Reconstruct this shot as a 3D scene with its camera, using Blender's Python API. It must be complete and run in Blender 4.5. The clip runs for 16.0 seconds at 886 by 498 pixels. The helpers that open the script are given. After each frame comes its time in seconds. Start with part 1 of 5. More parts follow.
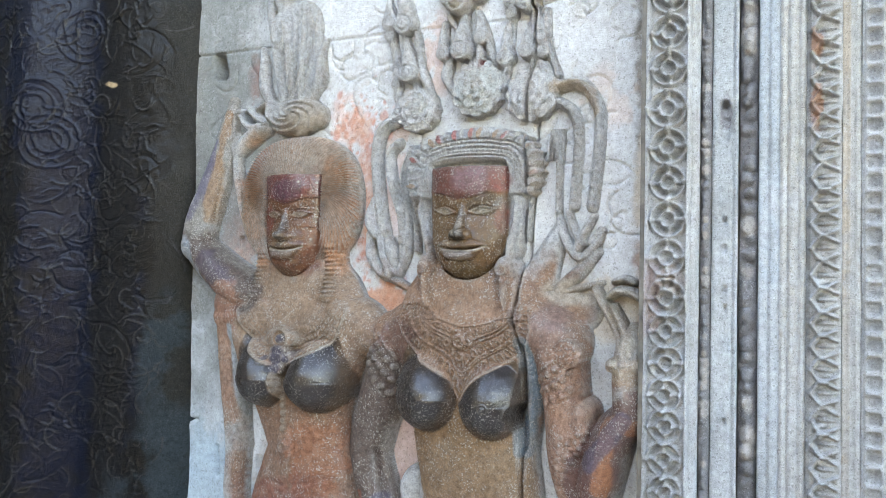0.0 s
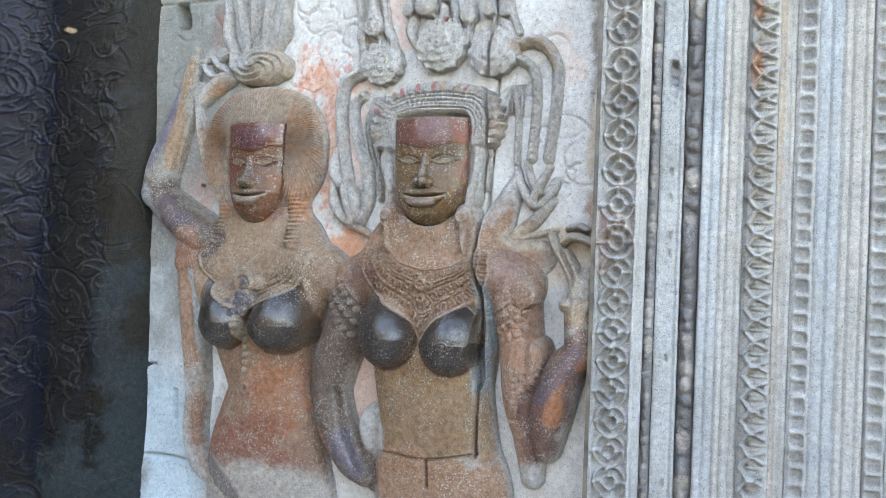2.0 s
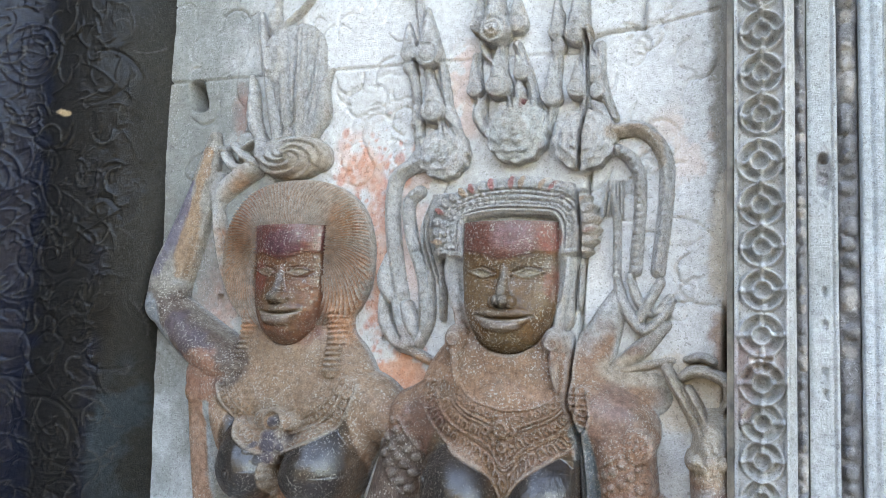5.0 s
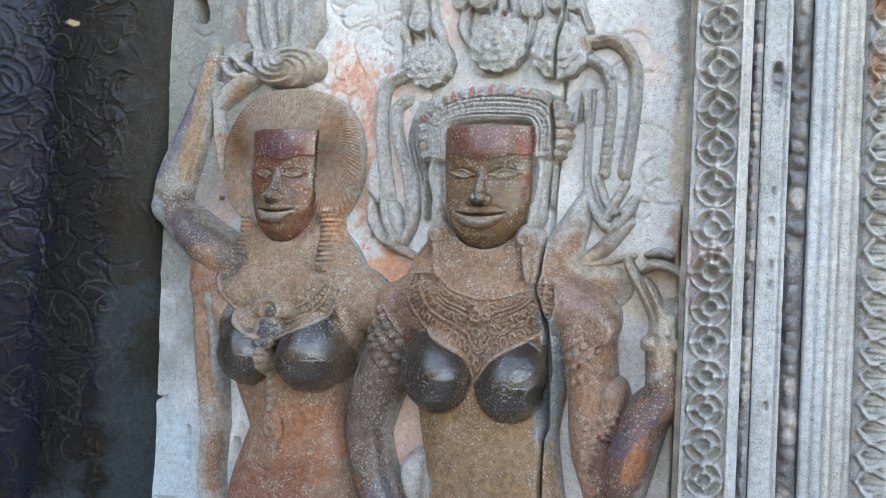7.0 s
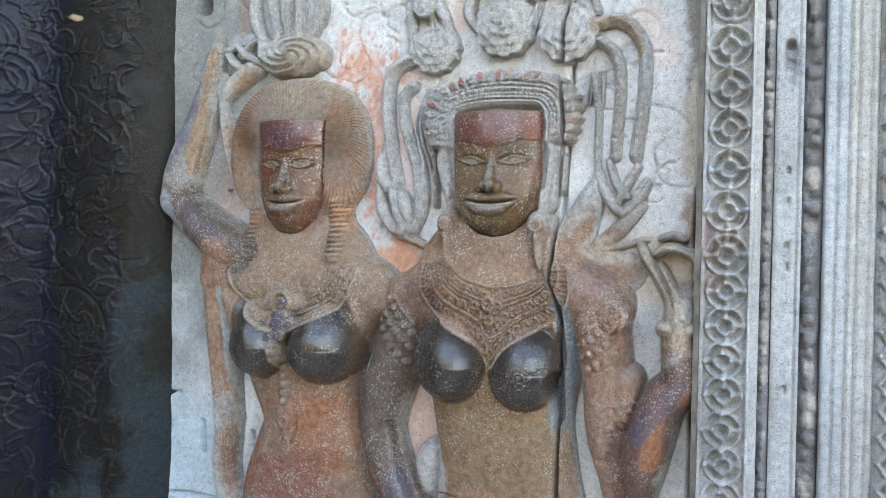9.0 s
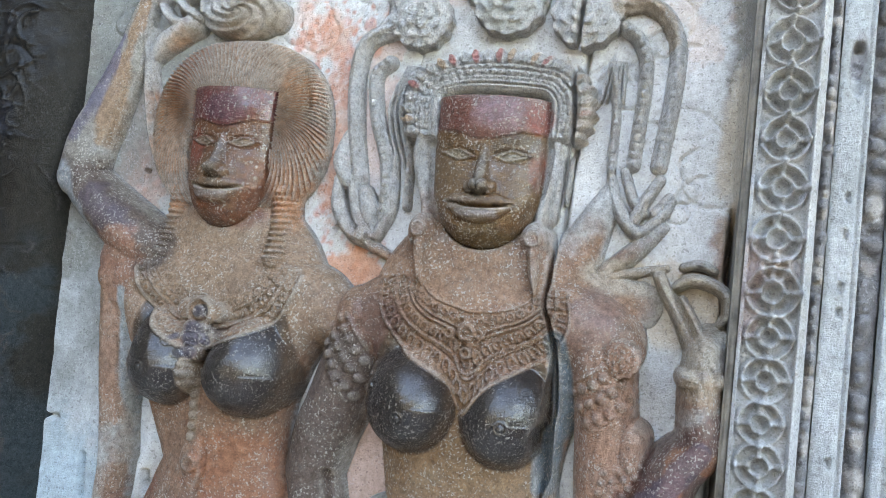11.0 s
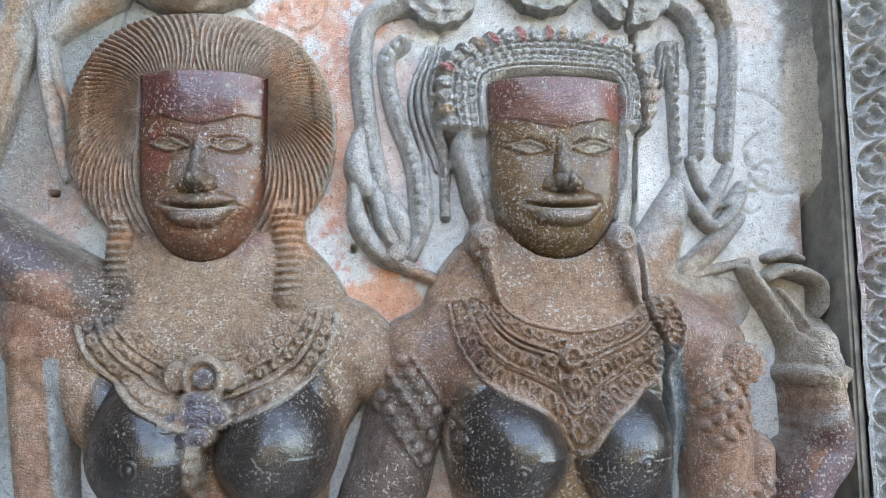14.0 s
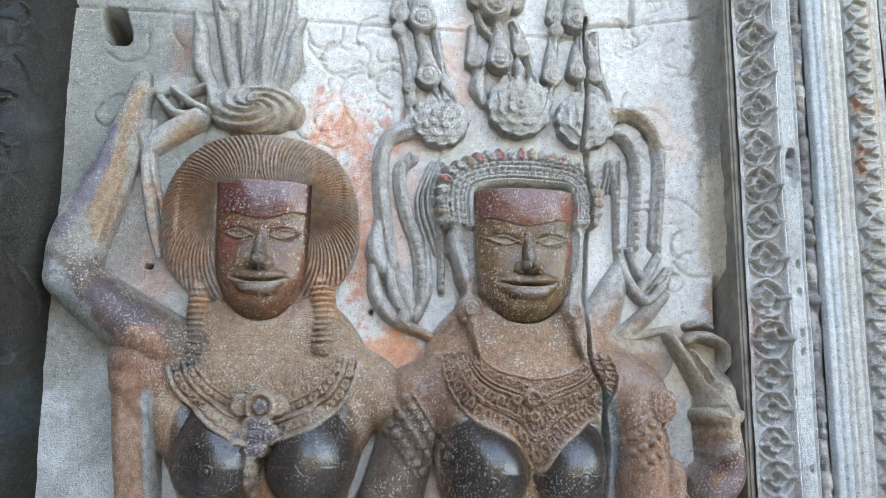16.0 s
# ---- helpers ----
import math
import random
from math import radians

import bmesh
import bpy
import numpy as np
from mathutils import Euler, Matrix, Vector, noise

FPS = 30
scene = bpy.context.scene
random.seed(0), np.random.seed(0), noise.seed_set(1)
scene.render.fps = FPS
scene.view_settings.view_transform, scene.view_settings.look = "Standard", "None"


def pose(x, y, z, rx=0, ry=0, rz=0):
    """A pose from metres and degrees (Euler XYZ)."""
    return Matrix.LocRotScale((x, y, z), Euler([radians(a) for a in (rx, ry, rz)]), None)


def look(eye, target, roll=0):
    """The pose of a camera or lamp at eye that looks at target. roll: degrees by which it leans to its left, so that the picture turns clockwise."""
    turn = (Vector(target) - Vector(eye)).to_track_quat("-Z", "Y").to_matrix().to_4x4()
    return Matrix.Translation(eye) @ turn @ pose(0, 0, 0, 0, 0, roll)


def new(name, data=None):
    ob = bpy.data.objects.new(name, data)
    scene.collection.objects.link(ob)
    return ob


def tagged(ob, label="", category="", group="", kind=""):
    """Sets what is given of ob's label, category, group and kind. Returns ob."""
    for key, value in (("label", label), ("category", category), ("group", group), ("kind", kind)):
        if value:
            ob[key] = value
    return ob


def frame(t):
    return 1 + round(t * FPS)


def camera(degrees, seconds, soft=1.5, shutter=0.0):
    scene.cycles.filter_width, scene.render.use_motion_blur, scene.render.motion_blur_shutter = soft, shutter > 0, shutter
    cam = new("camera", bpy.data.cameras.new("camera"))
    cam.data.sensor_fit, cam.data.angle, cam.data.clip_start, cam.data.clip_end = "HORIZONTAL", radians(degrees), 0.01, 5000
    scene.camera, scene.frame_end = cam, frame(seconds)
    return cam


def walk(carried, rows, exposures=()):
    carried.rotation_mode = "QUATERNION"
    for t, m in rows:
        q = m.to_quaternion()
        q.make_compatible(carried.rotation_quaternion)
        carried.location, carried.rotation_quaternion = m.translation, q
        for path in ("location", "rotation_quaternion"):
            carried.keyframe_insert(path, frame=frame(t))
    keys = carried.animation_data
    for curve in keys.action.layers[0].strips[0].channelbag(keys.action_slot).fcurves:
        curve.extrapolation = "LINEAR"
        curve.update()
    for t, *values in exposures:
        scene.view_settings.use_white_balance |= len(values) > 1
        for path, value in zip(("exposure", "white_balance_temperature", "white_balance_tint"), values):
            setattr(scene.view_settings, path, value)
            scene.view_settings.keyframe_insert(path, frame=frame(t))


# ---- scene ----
cam = camera(56.9, 16.0, soft=0.8)
PATH = [
    (0, (0.618, -1.172, 1.484), (-0.295, 0.606, 1.552), 1.2),
    (0.5, (0.566, -1.211, 1.444), (-0.362, 0.56, 1.507), 2.9),
    (1, (0.581, -1.222, 1.441), (-0.306, 0.571, 1.477), 3.6),
    (1.5, (0.596, -1.239, 1.441), (-0.249, 0.574, 1.457), 3.6),
    (2, (0.604, -1.244, 1.429), (-0.16, 0.604, 1.453), 2.2),
    (2.5, (0.559, -1.192, 1.445), (-0.21, 0.653, 1.473), 1.4),
    (3, (0.522, -1.156, 1.478), (-0.261, 0.684, 1.505), 1.7),
    (3.5, (0.521, -1.174, 1.499), (-0.277, 0.657, 1.605), 1.9),
    (3.7, (0.52, -1.181, 1.502), (-0.281, 0.646, 1.651), 1.9),
    (5.8, (0.33, -1.01, 1.528), (-0.372, 0.855, 1.703), 1.7),
    (6, (0.368, -1.052, 1.51), (-0.369, 0.802, 1.641), 2.2),
    (6.5, (0.443, -1.136, 1.47), (-0.319, 0.712, 1.524), 3.1),
    (7, (0.453, -1.131, 1.462), (-0.289, 0.726, 1.49), 2.6),
    (7.5, (0.46, -1.127, 1.468), (-0.292, 0.726, 1.416), 1.8),
    (8, (0.458, -1.132, 1.47), (-0.312, 0.714, 1.43), 1.6),
    (8.5, (0.459, -1.134, 1.479), (-0.324, 0.706, 1.448), 0.8),
    (8.7, (0.456, -1.132, 1.476), (-0.326, 0.708, 1.451), 1.1),
    (10.8, (0.346, -0.942, 1.41), (-0.226, 0.972, 1.515), 3.0),
    (11, (0.306, -0.935, 1.428), (-0.27, 0.977, 1.534), 6.1),
    (11.5, (0.183, -0.975, 1.448), (-0.285, 0.961, 1.631), 2.7),
    (12, (0.065, -0.964, 1.435), (-0.225, 1.008, 1.596), 0.5),
    (12.5, (-0.082, -0.87, 1.407), (0.017, 1.125, 1.492), -2.6),
    (13, (-0.12, -0.802, 1.4), (0.039, 1.19, 1.495), -0.5),
    (13.5, (-0.112, -0.792, 1.412), (0.056, 1.192, 1.602), 0.4),
    (14, (-0.108, -0.805, 1.41), (0.089, 1.175, 1.618), -0.8),
    (14.5, (-0.118, -0.968, 1.382), (0.08, 1.007, 1.627), -1.0),
    (15, (-0.123, -0.982, 1.38), (0.088, 0.991, 1.634), -1.5),
    (15.5, (-0.121, -1.0, 1.373), (0.086, 0.96, 1.713), -2.6),
    (16, (-0.127, -1.068, 1.397), (0.064, 0.894, 1.736), 0.5),
]
walk(cam, [(t, look(eye, target, roll)) for t, eye, target, roll in PATH], exposures=[(0.0, 4.58, 8900, 14), (3.5, 4.58, 8900, 14), (6.5, 4.50, 8900, 14), (8.5, 4.52, 8900, 14), (12.0, 4.62, 8600, 13), (14.0, 4.72, 8500, 13), (16.0, 4.62, 8800, 13)])

# ---- world and light: open shade, sky in front, cut by added unseen walls ----
world = bpy.data.worlds.new("sky")
scene.world = world
world.use_nodes = True
wn = world.node_tree.nodes
sky = wn.new("ShaderNodeTexSky")
sky.sky_type = "NISHITA"
sky.sun_disc = False
sky.sun_elevation, sky.sun_rotation = radians(36), radians(11)
wn["Background"].inputs["Strength"].default_value = 0.15
world.node_tree.links.new(sky.outputs[0], wn["Background"].inputs["Color"])
sun = new("sun", bpy.data.lights.new("sun", "SUN"))
sun.data.energy, sun.data.angle, sun.data.color = 3.5, radians(0.6), (1.0, 0.93, 0.82)
sun.matrix_world = look((1.2, 6.0, 4.45), (0, 0, 0))


# ---- materials ----
def nodes_of(name):
    m = bpy.data.materials.new(name)
    m.use_nodes = True
    nt = m.node_tree
    return m, nt, nt.nodes["Principled BSDF"]


def mix(nt, kind, fac, a, b):
    n = nt.nodes.new("ShaderNodeMix")
    n.data_type, n.blend_type = "RGBA", kind
    for sock, v in ((n.inputs[0], fac), (n.inputs[6], a), (n.inputs[7], b)):
        if isinstance(v, bpy.types.NodeSocket):
            nt.links.new(v, sock)
        else:
            sock.default_value = v
    return n.outputs[2]


def noise_node(nt, scale, detail=6.0, rough=0.6, lo=0.35, hi=0.65, vec=None):
    n = nt.nodes.new("ShaderNodeTexNoise")
    n.inputs["Scale"].default_value, n.inputs["Detail"].default_value, n.inputs["Roughness"].default_value = scale, detail, rough
    if vec:
        nt.links.new(vec, n.inputs["Vector"])
    r = nt.nodes.new("ShaderNodeMapRange")
    r.inputs[1].default_value, r.inputs[2].default_value = lo, hi
    nt.links.new(n.outputs[0], r.inputs[0])
    return r.outputs[0]


def calc(nt, op, a, b):
    n = nt.nodes.new("ShaderNodeMath")
    n.operation = op
    for sock, v in zip(n.inputs, (a, b)):
        if isinstance(v, bpy.types.NodeSocket):
            nt.links.new(v, sock)
        else:
            sock.default_value = v
    return n.outputs[0]


def carved_stone(name, chip=0.35, bump=0.35, lichen=(0.50, 0.52, 0.52, 1), coat=1.0, dust=0.0, spec=0.3, grit=0.75):
    """Sandstone with old pigment: the pigment, polish and chips lie on the carving as attributes."""
    m, nt, b = nodes_of(name)
    co = nt.nodes.new("ShaderNodeTexCoord").outputs["Object"]
    att = nt.nodes.new("ShaderNodeAttribute")
    att.attribute_name = "pigment"
    pol = nt.nodes.new("ShaderNodeAttribute")
    pol.attribute_name = "polish"
    stains = noise_node(nt, 9, 8, 0.65, 0.3, 0.7, co)
    grain = noise_node(nt, 130, 5, 0.75, 0.3, 0.7, co)
    fine = noise_node(nt, 520, 3, 0.7, 0.3, 0.7, co)
    speck = noise_node(nt, 340, 2, 0.6, 0.575, 0.615, co)
    pits = noise_node(nt, 260, 2, 0.5, 0.60, 0.66, co)
    patch = noise_node(nt, 17, 6, 0.7, 0.40, 0.58, co)
    crumb = noise_node(nt, 430, 2, 0.6, 0.36, 0.64, co)
    c = mix(nt, "MULTIPLY", 0.5, att.outputs["Color"], mix(nt, "MIX", stains, (0.58, 0.55, 0.52, 1), (1.2, 1.2, 1.21, 1)))
    c = mix(nt, "MULTIPLY", grit, c, mix(nt, "MIX", grain, (0.45, 0.43, 0.41, 1), (1.45, 1.45, 1.45, 1)))
    c = mix(nt, "MULTIPLY", 0.6 * grit, c, mix(nt, "MIX", crumb, (0.76, 0.755, 0.75, 1), (1.28, 1.28, 1.28, 1)))
    if dust:
        pale = calc(nt, "MULTIPLY", noise_node(nt, 34, 8, 0.75, 0.47, 0.66, co), calc(nt, "SUBTRACT", dust, calc(nt, "MULTIPLY", pol.outputs["Fac"], dust)))
        c = mix(nt, "MIX", pale, c, (0.36, 0.32, 0.275, 1))
        red = calc(nt, "MULTIPLY", noise_node(nt, 26, 8, 0.75, 0.56, 0.72, co), dust)
        c = mix(nt, "MULTIPLY", red, c, (1.0, 0.62, 0.5, 1))
    c = mix(nt, "MULTIPLY", calc(nt, "MULTIPLY", pits, 0.6), c, (0.35, 0.33, 0.32, 1))
    flake = calc(nt, "MULTIPLY", calc(nt, "MULTIPLY", speck, patch), chip)
    flake = calc(nt, "MULTIPLY", flake, calc(nt, "SUBTRACT", 1.0, calc(nt, "MULTIPLY", pol.outputs["Fac"], 0.55)))
    c = mix(nt, "MIX", flake, c, lichen)
    nt.links.new(c, b.inputs["Base Color"])
    worn = calc(nt, "MULTIPLY", pol.outputs["Fac"], noise_node(nt, 60, 6, 0.7, 0.15, 0.55, co))
    worn = calc(nt, "MULTIPLY", worn, calc(nt, "SUBTRACT", 1.0, flake))
    rough = nt.nodes.new("ShaderNodeMapRange")
    rough.inputs[3].default_value, rough.inputs[4].default_value = 0.85, 0.3
    nt.links.new(worn, rough.inputs[0])
    nt.links.new(rough.outputs[0], b.inputs["Roughness"])
    b.inputs["Specular IOR Level"].default_value = spec
    nt.links.new(calc(nt, "MULTIPLY", worn, coat), b.inputs["Coat Weight"])
    b.inputs["Coat Roughness"].default_value, b.inputs["Coat IOR"].default_value = 0.19, 1.6
    bp = nt.nodes.new("ShaderNodeBump")
    bp.inputs["Strength"].default_value, bp.inputs["Distance"].default_value = bump, 0.0030
    nt.links.new(calc(nt, "ADD", calc(nt, "MULTIPLY", grain, 0.7), calc(nt, "ADD", fine, calc(nt, "MULTIPLY", flake, 1.5))), bp.inputs["Height"])
    nt.links.new(bp.outputs[0], b.inputs["Normal"])
    bc = nt.nodes.new("ShaderNodeBump")
    bc.inputs["Strength"].default_value, bc.inputs["Distance"].default_value = 0.3, 0.001
    nt.links.new(grain, bc.inputs["Height"])
    nt.links.new(bc.outputs[0], b.inputs["Coat Normal"])
    return m


def plain_stone(name, a, c, scale=6.0, rough=0.85):
    m, nt, b = nodes_of(name)
    co = nt.nodes.new("ShaderNodeTexCoord").outputs["Object"]
    s = noise_node(nt, scale, 8, 0.65, 0.3, 0.7, co)
    g = noise_node(nt, scale * 18, 4, 0.7, 0.25, 0.75, co)
    col = mix(nt, "MULTIPLY", 0.4, mix(nt, "MIX", s, a, c), mix(nt, "MIX", g, (0.6, 0.6, 0.6, 1), (1.2, 1.2, 1.2, 1)))
    nt.links.new(col, b.inputs["Base Color"])
    b.inputs["Roughness"].default_value = rough
    bp = nt.nodes.new("ShaderNodeBump")
    bp.inputs["Strength"].default_value, bp.inputs["Distance"].default_value = 0.4, 0.004
    nt.links.new(g, bp.inputs["Height"])
    nt.links.new(bp.outputs[0], b.inputs["Normal"])
    return m


STONE = (0.40, 0.40, 0.39)
BLUE = (0.35, 0.385, 0.405)
WARM = (0.42, 0.36, 0.29)
BROWN = (0.21, 0.115, 0.07)
ORANGE = (0.44, 0.20, 0.09)
RED = (0.36, 0.10, 0.06)
WINE = (0.13, 0.022, 0.018)
OCHRE = (0.19, 0.085, 0.026)
DARK = (0.022, 0.014, 0.011)
PURPLE = (0.10, 0.085, 0.12)
SLATE = (0.20, 0.25, 0.28)

mat_figure = carved_stone("worn_painted_sandstone", 0.85, 1.0, (0.55, 0.50, 0.44, 1), 0.75, 0.30, 0.2, 0.9)
mat_panel = carved_stone("pale_sandstone", 0.2, 0.5, grit=0.5)
mat_jamb = carved_stone("grey_carved_sandstone", 0.25, 0.7, grit=0.6)
mat_pillar = carved_stone("dark_polished_sandstone", 0.12, 0.9, (0.16, 0.17, 0.18, 1), 0.22, 0.0, 0.08)
mat_plain = plain_stone("plain_sandstone", (0.30, 0.29, 0.27, 1), (0.42, 0.41, 0.38, 1))
mat_edge = plain_stone("dark_brown_sandstone", (0.06, 0.055, 0.047, 1), (0.22, 0.195, 0.16, 1), 30.0)
# dark, so that the added unseen walls bounce little light
mat_blocker = plain_stone("dark_blocker_stone", (0.05, 0.055, 0.045, 1), (0.10, 0.10, 0.085, 1))
mat_floor = plain_stone("paving_sandstone", (0.40, 0.37, 0.33, 1), (0.52, 0.49, 0.44, 1), 3.0)
mat_earth = plain_stone("dry_earth", (0.30, 0.25, 0.18, 1), (0.16, 0.19, 0.08, 1), 0.4, 0.95)


# ---- carving: a relief is a height toward the viewer over the wall plane ----
def cloud(shape, cells, seed, octaves=4):
    """Smooth random field from 0 to 1."""
    rng = np.random.RandomState(seed)
    out, amp, total = np.zeros(shape), 1.0, 0.0
    for o in range(octaves):
        n = max(2, int(cells * 2**o))
        m = max(2, int(n * shape[1] / shape[0]))
        g = rng.rand(n + 2, m + 2)
        a, b = np.linspace(0, n, shape[0]), np.linspace(0, m, shape[1])
        i, j = a.astype(int), b.astype(int)
        fa, fb = a - i, b - j
        fa, fb = (fa * fa * (3 - 2 * fa))[:, None], (fb * fb * (3 - 2 * fb))[None]
        out += amp * ((g[i][:, j] * (1 - fb) + g[i][:, j + 1] * fb) * (1 - fa) + (g[i + 1][:, j] * (1 - fb) + g[i + 1][:, j + 1] * fb) * fa)
        total += amp
        amp *= 0.62
    return out / total


def curve(pts, n=10):
    """Catmull-Rom samples through points of any width."""
    p = np.array(pts, float)
    if len(p) < 3:
        return np.array([p[0] + (p[-1] - p[0]) * k / n for k in range(n + 1)])
    q = np.vstack([2 * p[0] - p[1], p, 2 * p[-1] - p[-2]])
    out = []
    for i in range(1, len(q) - 2):
        a, b, c, d = q[i - 1], q[i], q[i + 1], q[i + 2]
        for k in range(n):
            t = k / n
            out.append(0.5 * (2 * b + (c - a) * t + (2 * a - 5 * b + 4 * c - d) * t * t + (3 * b - a - 3 * c + d) * t**3))
    return np.array(out + [p[-1]])


def along(pts, gap):
    """Points spaced evenly along a curve."""
    c = curve(pts, 16)
    s = np.r_[0, np.cumsum(np.hypot(*np.diff(c[:, :2], axis=0).T))]
    m = max(2, int(round(s[-1] / gap)))
    at = np.linspace(0, s[-1], m)
    return np.stack([np.interp(at, s, c[:, 0]), np.interp(at, s, c[:, 1])], 1)


class Relief:
    def __init__(self, x0, x1, z0, z1, step, ground=-0.008, colour=STONE, seed=1):
        self.x, self.z = np.linspace(x0, x1, max(2, round((x1 - x0) / step) + 1)), np.linspace(z0, z1, round((z1 - z0) / step) + 1)
        self.step, self.seed = step, seed
        self.X, self.Z = np.meshgrid(self.x, self.z)
        self.H = np.full(self.X.shape, ground, float)
        self.C = np.ones(self.X.shape + (3,)) * np.array(colour)
        self.P = np.zeros(self.X.shape)
        self.N = cloud(self.X.shape, (z1 - z0) / 0.045, seed, 6)

    def part_of(self, x0, x1, z0, z1):
        i0, i1 = np.searchsorted(self.x, (x0, x1))
        j0, j1 = np.searchsorted(self.z, (z0, z1))
        return np.s_[j0:j1, i0:i1]

    def blob(self, c, rx, rz, h, base=0.0, rot=0.0, p=2.0, q=0.5, add=False):
        r = max(rx, rz)
        w = self.part_of(c[0] - r, c[0] + r, c[1] - r, c[1] + r)
        dx, dz = self.X[w] - c[0], self.Z[w] - c[1]
        a = radians(rot)
        u, v = dx * math.cos(a) + dz * math.sin(a), -dx * math.sin(a) + dz * math.cos(a)
        d = np.abs(u / rx) ** p + np.abs(v / rz) ** p
        top = np.maximum(0, 1 - d) ** q
        if add:
            self.H[w] += np.where(d < 1, base + h * top, 0)
        else:
            self.H[w] = np.where(d < 1, np.maximum(self.H[w], base + h * top), self.H[w])

    def reach(self, pts, n=10):
        """Distance to a curve whose points hold x, z, radius and any more values, divided by the radius; and those values."""
        c = curve(pts, n)
        r = c[:, 2].max() if c.shape[1] > 2 else 0.05
        w = self.part_of(c[:, 0].min() - r, c[:, 0].max() + r, c[:, 1].min() - r, c[:, 1].max() + r)
        X, Z = self.X[w], self.Z[w]
        best, vals = np.full(X.shape, 9.0), np.zeros(X.shape + (c.shape[1] - 2,))
        run = np.zeros(X.shape)
        s = 0.0
        for a, b in zip(c[:-1], c[1:]):
            d = b[:2] - a[:2]
            l2 = max(d @ d, 1e-12)
            t = np.clip(((X - a[0]) * d[0] + (Z - a[1]) * d[1]) / l2, 0, 1)
            v = a[2:] + t[..., None] * (b - a)[2:]
            dist = np.hypot(X - a[0] - t * d[0], Z - a[1] - t * d[1]) / v[..., 0]
            near = dist < best
            best[near], vals[near], run[near] = dist[near], v[near], s + t[near] * l2**0.5
            s += l2**0.5
        return w, best, vals, run

    def tube(self, pts, p=2.0, q=0.5, add=False, base=0.0, rib=0.0, gap=0.01):
        """A rounded limb: points of x, z, radius, height."""
        w, d, v, run = self.reach(pts)
        top = v[..., 1] * np.maximum(0, 1 - d**p) ** q
        if rib:
            top = top + rib * np.cos(run * 2 * math.pi / gap) * (d < 0.9)
        if add:
            self.H[w] += np.where(d < 1, top, 0)
        else:
            self.H[w] = np.where(d < 1, np.maximum(self.H[w], base + top), self.H[w])

    def cut(self, pts, width, depth):
        """A groove along points of x, z."""
        w, d, v, run = self.reach([(*p[:2], width * 2.5) for p in pts])
        self.H[w] -= depth * np.exp(-((d * 2.5) ** 2)) * (d < 1)

    def beads(self, pts, gap, r, h, squash=1.0):
        for x, z in along(pts, gap):
            self.blob((x, z), r, r * squash, h, add=True)

    def ring(self, c, r, width, h, squash=1.0):
        k = r + 2 * width
        w = self.part_of(c[0] - k, c[0] + k, c[1] - k, c[1] + k)
        d = np.hypot(self.X[w] - c[0], (self.Z[w] - c[1]) / squash) - r
        self.H[w] += h * np.exp(-((d / width) ** 2))

    def petal(self, c, rx, rz, rot, low, high):
        """A scale that rises from low at its root to high at its tip."""
        k = max(rx, rz)
        w = self.part_of(c[0] - k, c[0] + k, c[1] - k, c[1] + k)
        dx, dz = self.X[w] - c[0], self.Z[w] - c[1]
        u, v = (dx * math.cos(rot) + dz * math.sin(rot)) / rx, (-dx * math.sin(rot) + dz * math.cos(rot)) / rz
        d = u * u + v * v
        top = low + (high - low) * (u + 1) / 2 - 0.25 * (high - low) * v * v
        self.H[w] = np.where(d < 1, np.maximum(self.H[w], top), self.H[w])

    def rosette(self, c, r, base, h):
        """A domed flower of overlapping scales."""
        self.blob(c, r * 1.0, r * 1.0, h * 0.9, base, q=0.5)
        for n, rr, pr, lift, turn in ((12, 0.77, 0.29, 0.10, 0.0), (8, 0.48, 0.28, 0.52, 0.5), (5, 0.25, 0.21, 0.82, 0.0)):
            for i in range(n):
                a = 2 * math.pi * (i + turn) / n
                q = (c[0] + r * rr * math.cos(a), c[1] + r * rr * math.sin(a))
                self.petal(q, r * pr, r * pr * 0.86, a, base + h * (lift + 0.02), base + h * (lift + 0.42))
        self.blob(c, r * 0.2, r * 0.2, h * 0.25, base + h * 1.05, q=0.4)
        self.ring(c, r * 0.11, r * 0.04, -h * 0.2)

    def bud(self, c, tip, w, h):
        """A pointed bud with a bead at its foot."""
        self.tube([(*c, w, h), ((c[0] * 0.6 + tip[0] * 0.4), (c[1] * 0.6 + tip[1] * 0.4), w * 0.72, h * 0.9), (*tip, w * 0.14, h * 0.4)], q=0.45)
        self.blob(c, w * 1.06, w * 0.95, h * 0.5, h * 0.55, q=0.4)
        self.ring(c, w * 0.62, w * 0.13, -h * 0.14)
        self.ring(c, w * 0.28, w * 0.10, -h * 0.10)

    def paint(self, c, rx, rz, colour, amount=1.0, rot=0.0, ragged=0.8, polish=None, soft=0.35, above=None, p=2.0):
        k = max(rx, rz) * 1.6
        w = self.part_of(c[0] - k, c[0] + k, c[1] - k, c[1] + k)
        dx, dz = self.X[w] - c[0], self.Z[w] - c[1]
        a = radians(rot)
        u, v = dx * math.cos(a) + dz * math.sin(a), -dx * math.sin(a) + dz * math.cos(a)
        d0 = (np.abs(u / rx) ** p + np.abs(v / rz) ** p) ** (1 / p)
        d = d0 + (self.N[w] - 0.5) * 3.0 * ragged
        self.lay(w, np.clip((1 - d) / soft + 0.5, 0, 1) * np.clip((1.5 - d0) / 0.5, 0, 1) * amount, colour, polish, above)

